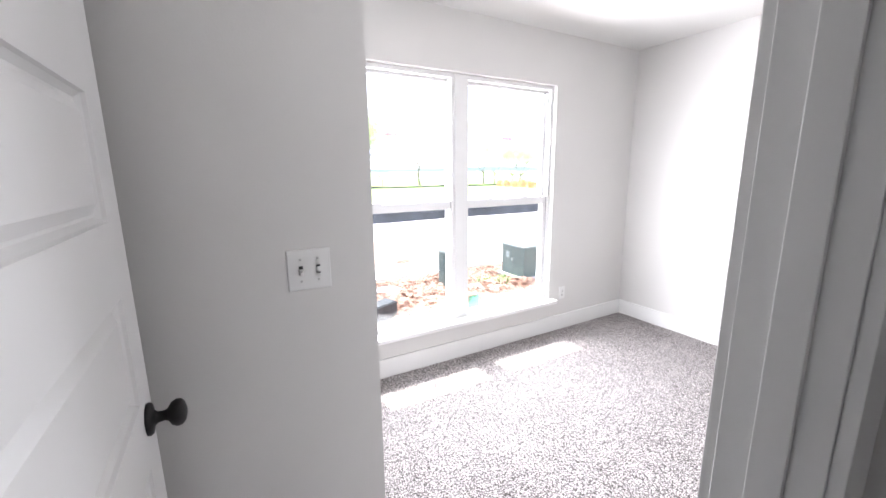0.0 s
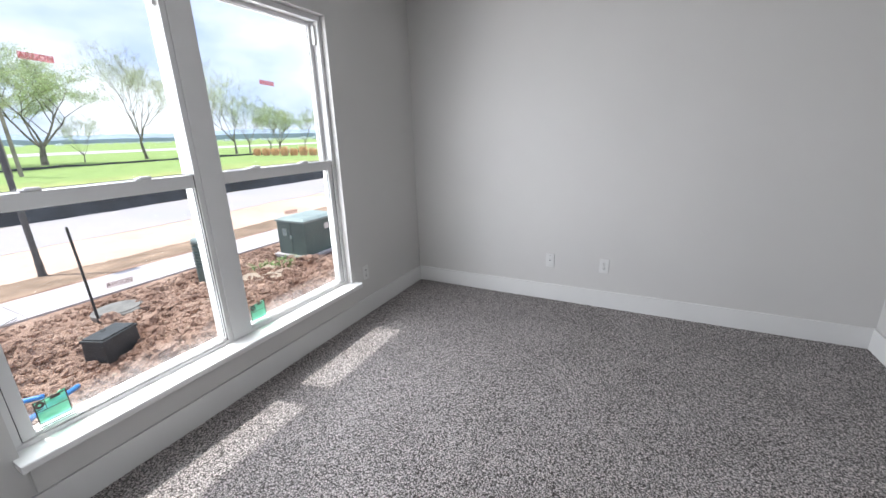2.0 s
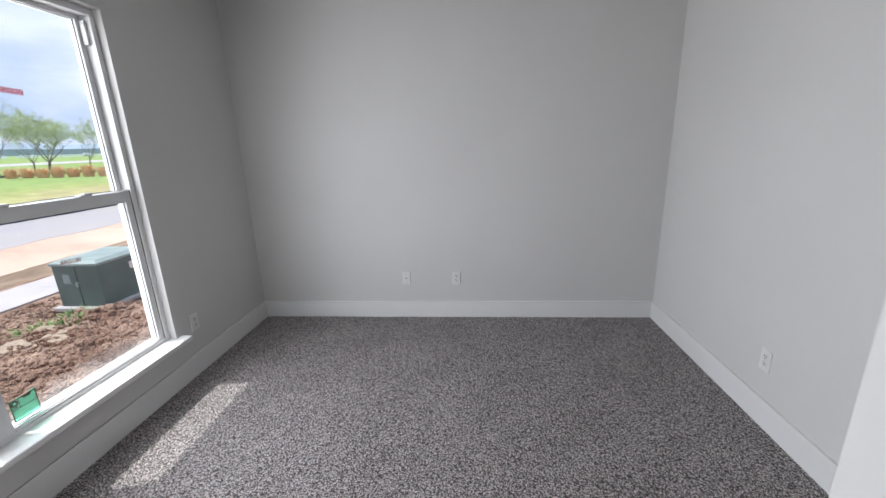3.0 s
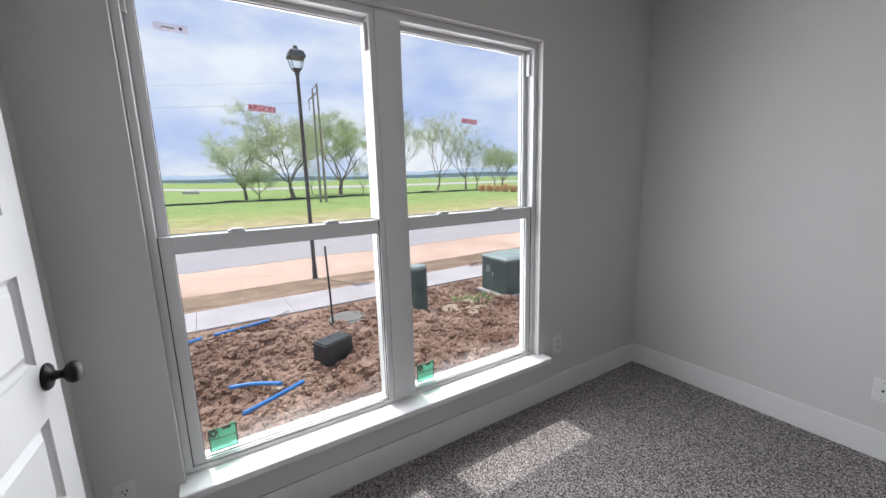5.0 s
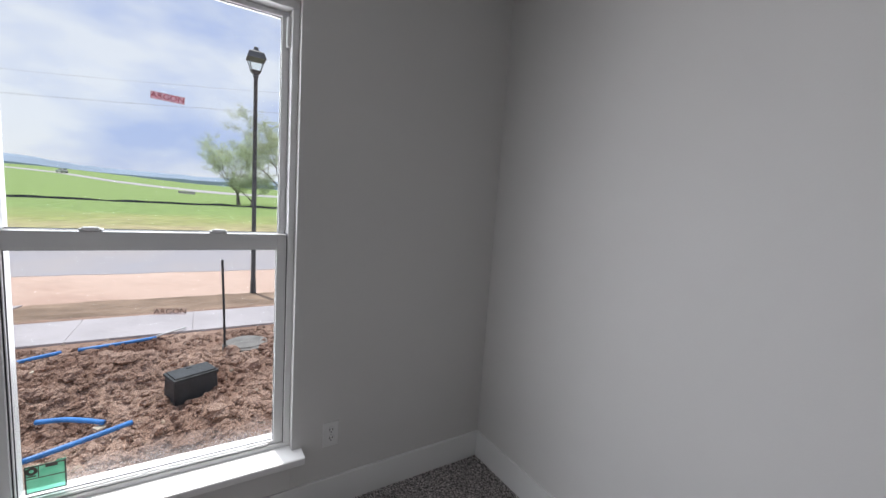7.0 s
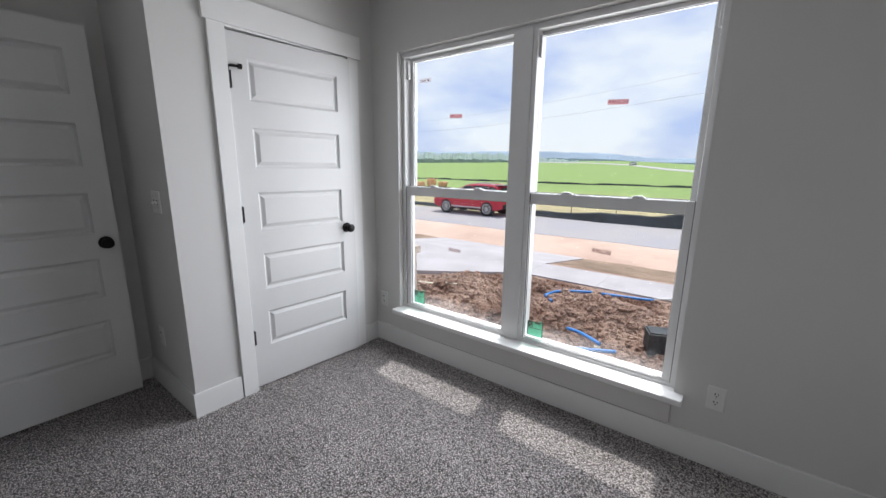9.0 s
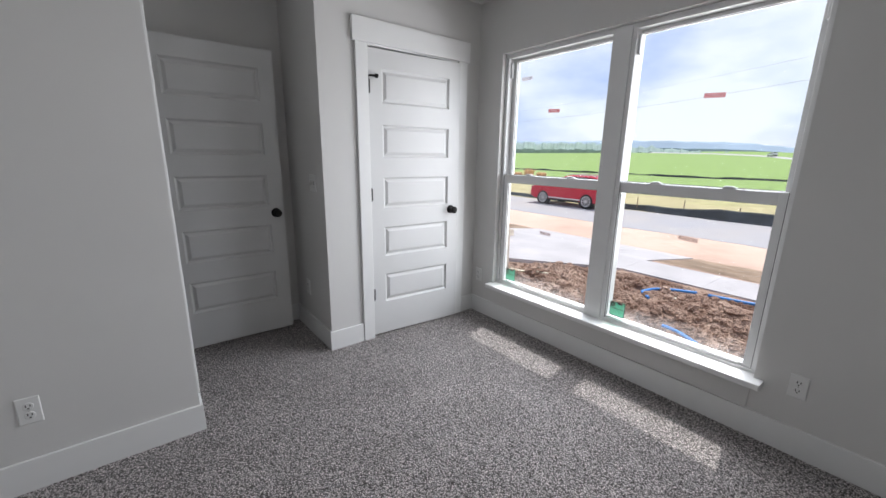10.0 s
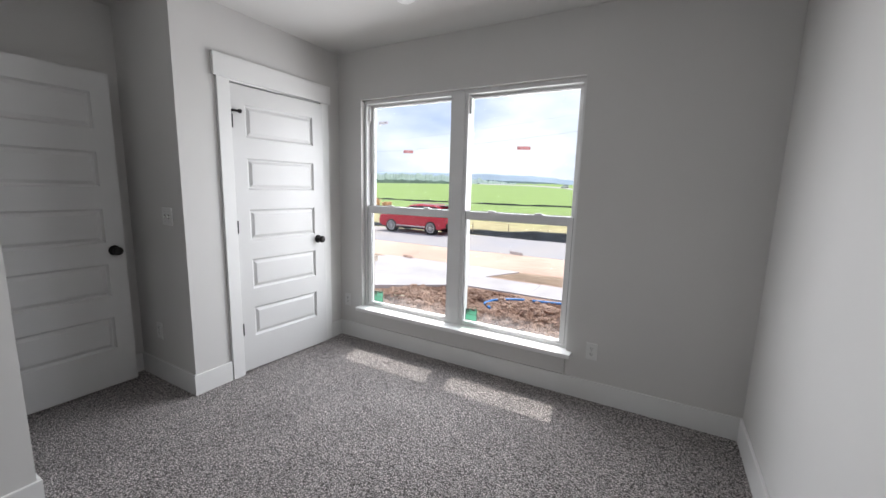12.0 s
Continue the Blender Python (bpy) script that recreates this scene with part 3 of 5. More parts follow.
outlet(pose(2.437, YN, 0.345), "white duplex outlet low beside the window")
outlet(pose(0.272, YN, 0.346), "white duplex outlet between window and closet")
outlet(pose(XE, 0.737, 0.345, 0, 0, -90), "white duplex outlet above the baseboard")
outlet(pose(2.06, YSO, 0.335, 0, 0, 180), "white duplex outlet on the bare wall")
outlet(pose(XW, -0.34, 0.352, 0, 0, 90), "white duplex outlet beside the doorway corner")
outlet(pose(-0.227, YS, 0.36), "white duplex outlet in the door alcove")
t = thing("cable_plate", pose(XE, 1.155, 0.345, 0, 0, -90), "white cable plate with one round jack", "outlet", "wall outlets")
part("plate", plate_bm(0.07), M_PLATE, t)
part("jack", ring(bmesh.new(), [(0, 0.006), (0.0022, 0.006), (0.0022, 0.013), (0.0045, 0.013), (0.0048, 0.0055)], 14, pose(0, 0, 0, 90, 0, 0)), M_SLOT, t, "dark threaded jack")
for s in (-1, 1):
    screw(t, pose(0, -0.0055, s * 0.042, 90, 0, 0))
t = thing("light_switch", pose(0.0, YS, 1.172), "white double toggle switch plate on the return wall", "light switch")
part("plate", plate_bm(0.116), M_PLATE, t)
for s in (-1, 1):
    part("switch_slot", box(bmesh.new(), s * 0.023 - 0.0055, s * 0.023 + 0.0055, -0.0062, -0.0050, -0.0125, 0.0125), M_SLOT, t)
    bm = bbox(-0.0045, 0.0045, -0.014, 0.002, -0.009, 0.004, 0.0012, 2)
    bmesh.ops.transform(bm, matrix=pose(s * 0.023, -0.005, 0.0, 24 if s < 0 else -24), verts=bm.verts)
    part("toggle", bm, M_PLATE, t, "white toggle")
    for q in (-1, 1):
        screw(t, pose(s * 0.023, -0.0055, q * 0.03, 90, 0, 0))

t = thing("smoke_detector", (1.333, 1.795, CEIL), "round white smoke detector on the ceiling", "smoke detector")
part("base", ring(bmesh.new(), [(0, 0), (0.068, 0), (0.068, -0.012), (0.06, -0.014), (0, -0.014)], 28), M_PLATE, t)
part("cover", ring(bmesh.new(), [(0.06, -0.014), (0.058, -0.03), (0.045, -0.04), (0.02, -0.043), (0, -0.043)], 28), M_PLATE, t, "", True)

# ---- window ----
win = thing("window_1", (0, 0, 0), "white vinyl double window, two single-hung sashes, shut", "window", kind="structure")
FY0, FY1 = 2.462, 2.56
SILL = 0.313
part("window_sill", box(bmesh.new(), WX0 + 0.001, WX1 - 0.001, YN, FY0 - 0.001, WZ0 + 0.001, SILL), M_TRIM, win, "white painted sill board")
bm = box(bmesh.new(), 0.424, 2.312, 2.346, YN, WZ0 - 0.002, SILL)
bmesh.ops.bevel(bm, geom=[e for e in bm.edges if all(v.co.y < 2.36 for v in e.verts)], offset=0.007, segments=3, profile=0.5, affect="EDGES")
part("sill_nosing", bm, M_TRIM, win, "rounded sill nosing with horns")
part("apron", bbox(0.45, 2.268, YN - 0.013, YN, BH + 0.004, WZ0 - 0.003, 0.002, 1), M_WALL, win, "flat white apron board")
MUL0, MUL1 = 1.318, 1.412
part("mullion", bbox(MUL0, MUL1, FY0 - 0.006, FY1, SILL, WZ1 - 0.002, 0.003, 2), M_VINYL, win, "wide white centre mullion")
RAIL0, RAIL1 = 1.165, 1.226


def sash_frame(x0, x1, z0, z1, gx0, gx1, gz0, gz1, y0, y1):
    bm = bmesh.new()
    for b in ((x0, gx0, z0, z1), (gx1, x1, z0, z1), (gx0, gx1, z0, gz0), (gx0, gx1, gz1, z1)):
        bb = box(bmesh.new(), b[0], b[1], y0, y1, b[2], b[3])
        tmp = bpy.data.meshes.new("tmp")
        bb.to_mesh(tmp)
        bm.from_mesh(tmp)
        bpy.data.meshes.remove(tmp)
        bb.free()
    return bevel(bm, 0.002, 2)


def pane(name, x0, x1, y, z0, z1, material, parent):
    me = mesh_of(name, box(bmesh.new(), 0, x1 - x0, -0.002, 0.002, 0, z1 - z0), material)
    ob = new(name, me)
    ob.location = (x0, y, z0)
    ob.parent = parent
    ob.visible_shadow = False
    return ob


for ux0, ux1, lg, ug in ((WX0, MUL0, (0.51, 1.286), (0.502, 1.298)), (MUL1, WX1, (1.444, 2.207), (1.432, 2.218))):
    # outer frame: jamb liners with a groove, head, bottom
    part("frame_head", bbox(ux0, ux1, FY0, FY1, 2.084, WZ1 - 0.001, 0.003, 2), M_VINYL, win)
    part("frame_foot", bbox(ux0, ux1, FY0, FY1, SILL, 0.331, 0.002, 1), M_VINYL, win)
    for a, b in ((ux0 + 0.0005, ux0 + 0.026), (ux1 - 0.026, ux1 - 0.0005)):
        part("frame_jamb", bbox(a, b, FY0, FY1, 0.331, 2.084, 0.003, 2), M_VINYL, win)
    up = part("upper_sash", sash_frame(ux0 + 0.027, ux1 - 0.027, RAIL0 + 0.02, 2.083, ug[0], ug[1], 1.228, 2.064, 2.516, 2.552), M_VINYL, win)
    pane("pane", ug[0], ug[1], 2.534, 1.228, 2.064, M_GLASS, up)
    part("gasket", sash_frame(ug[0] - 0.002, ug[1] + 0.002, 1.226, 2.066, ug[0] + 0.0025, ug[1] - 0.0025, 1.2305, 2.0615, 2.526, 2.531), M_GASKET_GAP, up)
    lo = part("lower_sash", sash_frame(ux0 + 0.027, ux1 - 0.027, 0.332, RAIL1, lg[0], lg[1], 0.347, RAIL0, 2.472, 2.508), M_VINYL, win)
    pane("pane", lg[0], lg[1], 2.49, 0.347, RAIL0, M_GLASS_D, lo)
    part("gasket", sash_frame(lg[0] - 0.002, lg[1] + 0.002, 0.345, RAIL0 + 0.002, lg[0] + 0.0025, lg[1] - 0.0025, 0.3495, RAIL0 - 0.0025, 2.482, 2.487), M_GASKET_GAP, lo)
    for f in (0.265, 0.735):
        x = lg[0] + f * (lg[1] - lg[0])
        bm = bbox(x - 0.03, x + 0.03, 2.474, 2.506, RAIL1, RAIL1 + 0.009, 0.004, 3)
        lk = part("sash_lock", bm, M_VINYL, lo, "white sash lock")
        part("lock_lever", bbox(x - 0.02, x + 0.024, 2.462, 2.484, RAIL1 + 0.004, RAIL1 + 0.015, 0.004, 3), M_VINYL, lk)
    # added dark strips: the shade in the slit between sash and jamb
    for a in (ux0 + 0.0262, ux1 - 0.0294):
        part("weatherstrip", box(bmesh.new(), a, a + 0.0032, 2.4705, 2.5, 0.332, RAIL1 + 0.002), M_GASKET_GAP, lo, "dark strip painting the shaded gap beside the sash")
    part("lift_rail", bbox(lg[0] + 0.02, lg[1] - 0.02, 2.464, 2.4735, 0.3345, 0.3425, 0.002, 1), M_VINYL, lo, "white finger lift along the sash foot")
    for sx, a in ((1, ux0 + 0.026), (-1, ux1 - 0.026)):
        part("balance_cover", bbox(min(a, a + sx * 0.014), max(a, a + sx * 0.014), 2.485, 2.512, 1.95, 2.06, 0.002, 1), M_VINYL, win)


# ---- stickers on the panes ----
def words(name, text, size, material, parent, x, y, z, turn=0.0):
    cu = bpy.data.curves.new(name, "FONT")
    cu.body, cu.size, cu.align_x, cu.align_y, cu.extrude = text, size, "CENTER", "CENTER", 0.0002
    tmp = bpy.data.objects.new(name, cu)
    scene.collection.objects.link(tmp)
    bpy.context.view_layer.update()
    me = bpy.data.meshes.new_from_object(tmp)
    bpy.data.objects.remove(tmp)
    me.materials.clear()
    me.materials.append(material)
    ob = new(name, me)
    ob.matrix_basis = pose(x, y, z, 90, turn, 0)
    ob.parent = parent
    return ob


for x, z, y, ink, back, lab, turn in ((0.858, 1.69, 2.5305, M_INK_R, M_FILM_W, "small red-lettered glass sticker", 3), (1.853, 1.693, 2.5305, M_INK_R, M_FILM_W, "small red-lettered glass sticker", 3),
                                      (0.897, 0.81, 2.4865, M_INK_K, M_FILM_GREY, "small dark-lettered glass sticker", 2), (1.855, 0.938, 2.4865, M_INK_K, M_FILM_GREY, "small dark-lettered glass sticker", 4)):
    t = thing("sticker", (x, y, z), lab + " on the window pane", "sticker", "glass stickers")
    bm = box(bmesh.new(), -0.049, 0.049, -0.0006, 0.0009, -0.0125, 0.0125)
    bmesh.ops.transform(bm, matrix=pose(0, 0, 0, 0, turn, 0), verts=bm.verts)
    part("film", bm, back, t)
    words("lettering", "ARGON", 0.027, ink, t, 0, -0.0012, 0, turn)
t = thing("glass_tag", (0.595, 2.5305, 1.937), "narrow silver tag with a dark dot on the pane", "sticker", "glass stickers")
part("film", box(bmesh.new(), -0.05, 0.05, -0.0006, 0.0009, -0.013, 0.013), M_FILM_GREY, t)
part("dot", ring(bmesh.new(), [(0, 0.0014), (0.005, 0.0013), (0.005, 0.0003)], 12, pose(0.028, 0, 0, 90, 0, 0)), M_INK_K, t)
part("printed_bar", box(bmesh.new(), -0.03, 0.01, -0.0012, -0.0004, -0.003, 0.002), M_PLATE, t)
for x in (0.53, 1.462):
    t = thing("energy_label", (x, 2.4865, 0.358), "green printed label in the pane's lower corner", "sticker", "green labels")
    bm = bmesh.new()
    v = [bm.verts.new((a, 0.0007, b)) for a, b in ((0, 0), (0.1, 0), (0.1, 0.102), (0.08, 0.102), (0.072, 0.096), (0, 0.096))]
    bm.faces.new(v)
    ex = bmesh.ops.extrude_face_region(bm, geom=list(bm.faces))
    bmesh.ops.translate(bm, verts=[q for q in ex["geom"] if isinstance(q, bmesh.types.BMVert)], vec=(0, -0.0012, 0))
    part("film", bm, M_FILM_G, t)
    for b in ((0.0, 0.1, 0.0, 0.004), (0.0, 0.1, 0.092, 0.096), (0.0, 0.004, 0, 0.096), (0.096, 0.1, 0, 0.1), (0.032, 0.0345, 0.053, 0.096), (0.0, 0.1, 0.05, 0.053), (0.05, 0.08, 0.083, 0.093)):
        part("printed_bar", box(bmesh.new(), b[0], b[1], -0.0011, -0.0004, b[2], b[3]), M_INK_K, t)
    bm = ring(bmesh.new(), [(0.0055, 0.0011), (0.0145, 0.0011), (0.0145, 0.0004)], 16, pose(0.017, 0, 0.078, 90, 0, 0))
    part("emblem", bm, M_INK_K, t)
    part("printed_bar", box(bmesh.new(), 0.005, 0.027, -0.0011, -0.0004, 0.058, 0.062), M_INK_K, t)
    for k in range(5):
        part("printed_bar", box(bmesh.new(), 0.04, 0.088 - 0.006 * (k % 3), -0.0011, -0.0004, 0.062 + k * 0.0045, 0.0632 + k * 0.0045), M_INK_G, t)
    for k in range(6):
        part("printed_bar", box(bmesh.new(), 0.01, 0.088 - 0.009 * (k % 2), -0.0011, -0.0004, 0.01 + k * 0.0065, 0.0113 + k * 0.0065), M_INK_G, t)

# ---- outside of the house ----
t = thing("eave", (0, 0, 0), "roof overhang with pale soffit above the window", "roof", kind="structure")
part("soffit", box(bmesh.new(), -4, 6, 2.584, 3.17, 2.64, 2.66), M_SOFFIT, t)
part("fascia", box(bmesh.new(), -4, 6, 3.17, 3.19, 2.6, 2.8), M_SOFFIT, t)
bm = bmesh.new()
v = [bm.verts.new(p) for p in ((-4, 3.22, 2.78), (6, 3.22, 2.78), (6, -2, 5.0), (-4, -2, 5.0))]
bm.faces.new(v)
ex = bmesh.ops.extrude_face_region(bm, geom=list(bm.faces))
bmesh.ops.translate(bm, verts=[q for q in ex["geom"] if isinstance(q, bmesh.types.BMVert)], vec=(0, 0, 0.08))
part("roof_slope", bm, M_ROOF, t)
bm = bmesh.new()
box(bm, -1.6, 3.45, 2.584, 2.62, G - 0.3, 0.25)
box(bm, -1.6, 3.45, -1.5, 2.584, G - 0.3, -0.12)
solid("foundation", bm, M_BRICK, "rough masonry foundation under the window wall", "foundation", "structure")
t = thing("brick_pier", (0.14, 2.62, G - 0.1), "low grey-brown brick pier with a wider cap beside the window", "pier")
part("shaft", bbox(0, 0.155, 0, 0.16, 0, 1.66, 0.004, 1), M_BRICK, t)
part("cap", bbox(-0.02, 0.18, -0.0, 0.18, 1.66, 1.72, 0.006, 2), M_BRICK, t, "wider masonry cap")


# ---- ground: one sheet from the house to the horizon ----
def lump(x, y):
    """Height of the dug-over yard above its level."""
    n1 = noise.fractal(Vector((x * 0.7, y * 0.7, 3.1)), 0.9, 2.1, 3) * 0.14
    n2 = noise.fractal(Vector((x * 2.4, y * 2.4, 7.7)), 0.8, 2.0, 4) * 0.07
    n3 = abs(noise.fractal(Vector((x * 8.0, y * 8.0, 1.3)), 0.8, 2.0, 3)) * 0.06
    edge = min(1.0, max(0.0, (7.85 - y) / 0.7))
    trench = -0.16 * math.exp(-((y - 5.45 - 0.15 * math.sin(x * 2.0)) / 0.28) ** 2) * math.exp(-((x - 0.35) / 1.0) ** 2)
    mound = 0.13 * math.exp(-((x - 1.15) / 0.55) ** 2 - ((y - 6.5) / 0.4) ** 2) + 0.16 * math.exp(-((x - 2.7) / 1.4) ** 2 - ((y - 5.3) / 0.55) ** 2) + 0.1 * math.exp(-((x - 0.2) / 0.7) ** 2 - ((y - 6.0) / 0.25) ** 2)
    lane = min(1.0, max(0.0, (7.8 + (x + 1.3) * 0.7 - y) / 0.35)) if x < -0.9 else 1.0
    lane = lane if x > -3.5 else min(lane, 0.35)
    trench -= 0.05 * math.exp(-((x - 1.66) / 0.42) ** 2 - ((y - 5.2) / 0.4) ** 2)
    return (n1 + n2 + n3 + trench + mound) * edge * lane - 0.02 * edge - 0.03 * (1.0 - lane)


def rise(y):
    """The field climbs gently towards the woods."""
    return 0.012 * max(0.0, min(y, 420.0) - 60.0)


def west(x, y):
    """The far field also climbs towards the west."""
    if y < 60.0:
        return 0.0
    u = min(1.0, max(0.0, (2.0 - math.degrees(math.atan2(x, y))) / 17.0))
    return 0.0145 * (min(y, 420.0) - 60.0) * u * u * (3 - 2 * u)


def dip(y):
    """Level of the ground across the street front: flat yard, shallow swale before the road."""
    if y < 9.0:
        return G
    if y < 11.6:
        return G - 0.3 * (y - 9.0) / 2.6
    return G - 0.3 + 0.2 * min(1.0, (y - 11.6) / 1.9) + rise(y)


def axis(segs):
    out = []
    for a, b, step in segs:
        n = max(1, round((b - a) / step))
        out += [a + (b - a) * i / n for i in range(n)]
    return out + [segs[-1][1]]


gx = axis([(-3000, -400, 650), (-400, -140, 65), (-140, -60, 10), (-60, -8, 4), (-8, -3.6, 0.3), (-3.6, 7.2, 0.045), (7.2, 12, 0.4), (12, 80, 5), (80, 400, 80), (400, 3000, 650)])
gy = axis([(-200, 2.3, 50), (2.3, 4.2, 0.12), (4.2, 7.9, 0.045), (7.9, 9.0, 1.26), (9.0, 12.2, 0.1), (12.2, 13.5, 0.3), (13.5, 18.2, 4.7), (18.2, 60, 1.9), (60, 420, 15), (420, 4000, 600)])
NX = len(gx)
verts = []
for y in gy:
    for x in gx:
        z = dip(y)
        if 2.6 < y < 7.9 and -6 < x < 9:
            z += lump(x, y)
        elif 9.0 < y < 11.5:
            z += 0.02 * noise.fractal(Vector((x * 3, y * 3, 5)), 0.9, 2, 3)
        elif y > 18.5:
            z += 0.12 * noise.fractal(Vector((x * 0.1, y * 0.1, 5)), 0.9, 2, 3) * min(1, (y - 18.5) / 10) + west(x, y)
        verts.append((x, y, z))
faces, mats = [], []
for j in range(len(gy) - 1):
    ym = (gy[j] + gy[j + 1]) / 2
    for i in range(NX - 1):
        rag = 0.25 * noise.fractal(Vector((gx[i] * 0.9, ym * 0.9, 2.0)), 0.8, 2, 4) if 10.8 < ym < 12.2 else 0.0
        faces.append((j * NX + i, j * NX + i + 1, (j + 1) * NX + i + 1, (j + 1) * NX + i))
        mats.append(0 if ym < 9.4 else 1 if ym + rag < 11.45 else 2 if ym < 18.2 else 3)
me = bpy.data.meshes.new("ground")
me.from_pydata(verts, [], faces)
for mm in (M_DIRT, M_SOIL, M_SAND, M_GRASS):
    me.materials.append(mm)
me.polygons.foreach_set("material_index", mats)
me.update()
tagged(new("ground", me), "red clay yard, sandy verge and green field to the horizon", "ground", kind="structure")


def slab(name, outline, z0, z1, material, label, category):
    bm = bmesh.new()
    f = bm.faces.new([bm.verts.new((x, y, z0)) for x, y in outline])
    ex = bmesh.ops.extrude_face_region(bm, geom=[f])
    bmesh.ops.translate(bm, verts=[q for q in ex["geom"] if isinstance(q, bmesh.types.BMVert)], vec=(0, 0, z1 - z0))
    return solid(name, bm, material, label, category, "structure")


def flag(parent, x0, x1, y0, y1):
    part("concrete_panel", bbox(x0, x1, y0, y1, G - 0.05, G + 0.03, 0.004, 2), M_CONC, parent)


pv = thing("pavement", (0, 0, 0), "pale concrete pavement in jointed panels", "pavement", kind="structure")
x = -1.15
while x < 26:
    flag(pv, x + 0.002, x + 1.498, 7.9, 9.0)
    x += 1.5
x = -12.0
while x < -6.1:
    flag(pv, x + 0.002, x + 1.498, 7.9, 9.0)
    x += 1.5
slab("driveway", [(-5.95, 8.0), (-5.2, 6.9), (-4.4, 6.0), (-3.2, 6.5), (-2.3, 7.1), (-1.6, 7.65), (-1.35, 7.82), (-1.15, 7.9), (-1.15, 9.0), (-5.95, 9.0)], G - 0.05, G + 0.03, M_CONC, "pale broad concrete driveway with rounded flare", "driveway")
bm = bmesh.new()
v = [bm.verts.new(p) for p in ((-5.95, 9.0, G + 0.03), (-1.15, 9.0, G + 0.03), (-1.0, 11.4, G - 0.255), (-6.05, 11.4, G - 0.255))]
bm.faces.new(v)
ex = bmesh.ops.extrude_face_region(bm, geom=list(bm.faces))
bmesh.ops.translate(bm, verts=[q for q in ex["geom"] if isinstance(q, bmesh.types.BMVert)], vec=(0, 0, -0.1))
solid("driveway_apron", bm, M_CONC, "pale concrete apron sloping to the road", "driveway", "structure")
near_edge = [(-20 + 0.25 * k, 13.55 + 0.16 * noise.fractal(Vector((k * 0.15, 0.7, 0)), 0.8, 2, 4)) for k in range(200)]
slab("road", [(-300, 13.6)] + near_edge + [(300, 13.6), (300, 18.25), (-300, 18.25)], G - 0.15, G - 0.092, M_ROAD, "grey road dusted with clay", "road")

# black silt fence along the road's far edge
fence = thing("silt_fence", (0, 0, G - 0.1), "black sagging silt fence on wooden stakes", "fence")
bm = bmesh.new()
rows = []
n = 260
for i in range(n + 1):
    x = -40 + i * 90 / n
    y = 18.45 + (0.35 if x < -6.5 else 0.0) + 0.12 * math.sin(x * 0.7) + 0.05 * math.sin(x * 3.1)
    low = 0.35 + 0.65 * min(1.0, max(0.0, (x + 7.0) / 8.0))
    sag = (0.56 + 0.05 * math.sin(x * 1.9) + 0.07 * noise.noise(Vector((x * 1.3, 0, 0)))) * low
    rows.append([bm.verts.new((x, y - 0.14 + 0.05 * math.sin(x * 5), -0.02)), bm.verts.new((x, y - 0.06 + 0.05 * noise.noise(Vector((x * 2, 4, 0))), sag * 0.35)), bm.verts.new((x, y + 0.05 * noise.noise(Vector((x * 2, 9, 0))), sag * 0.7)), bm.verts.new((x, y + 0.03, sag)), bm.verts.new((x, y + 0.05, sag)), bm.verts.new((x, y + 0.07, -0.02))])
for a, b in zip(rows, rows[1:]):
    for k in range(5):
        bm.faces.new((a[k], b[k], b[k + 1], a[k + 1]))
part("fabric", bm, M_SILT, fence, "black woven fabric", True)
for k in range(24):
    x = -6 + k * 2.0
    part("stake", bbox(x - 0.02, x + 0.02, 18.54, 18.58, -0.1, 0.6 + 0.05 * math.sin(k * 2.2), 0.003, 1), M_WOODSTAKE, fence)
fence2 = thing("silt_fence", (0, 0, G), "far low black silt fence across the field", "fence")
bm = bmesh.new()
rows = []
for i in range(181):
    x = -75 + i * 0.75
    y = 59.5 + 2.5 * math.sin(x * 0.05) + 0.4 * math.sin(x * 0.4)
    hgt = max(0.02, 0.15 + 0.24 * noise.noise(Vector((x * 0.35, 2, 0))))
    rows.append([bm.verts.new((x, y - 0.1, -0.1)), bm.verts.new((x, y, hgt)), bm.verts.new((x, y + 0.08, hgt)), bm.verts.new((x, y + 0.15, -0.1))])
for a, b in zip(rows, rows[1:]):
    for k in range(3):
        bm.faces.new((a[k], b[k], b[k + 1], a[k + 1]))
part("fabric", bm, M_SILT, fence2)
bm = bmesh.new()
rows = []
for (xa, ya), (xb, yb) in zip(((-170, 330), (-80, 258), (-42, 204), (-20, 156), (8, 124), (60, 112)), ((-80, 258), (-42, 204), (-20, 156), (8, 124), (60, 112), (200, 106))):
    for k in range(8):
        x, y = xa + (xb - xa) * k / 8, ya + (yb - ya) * k / 8
        z = dip(y) + west(x, y) - G
        rows.append([bm.verts.new(p) for p in ((x, y - 2.2, z - 0.1), (x, y - 2.0, z + 0.05), (x, y + 2.6, z + 0.5), (x, y + 2.9, z - 0.1))])
for a, b in zip(rows, rows[1:]):
    for k in range(3):
        bm.faces.new((a[k], b[k], b[k + 1], a[k + 1]))
solid("far_lane", bm, M_CONC, "pale lane far across the field", "road", "structure").location = (0, 0, G)

# ---- clods, stones and scraps on the yard ----


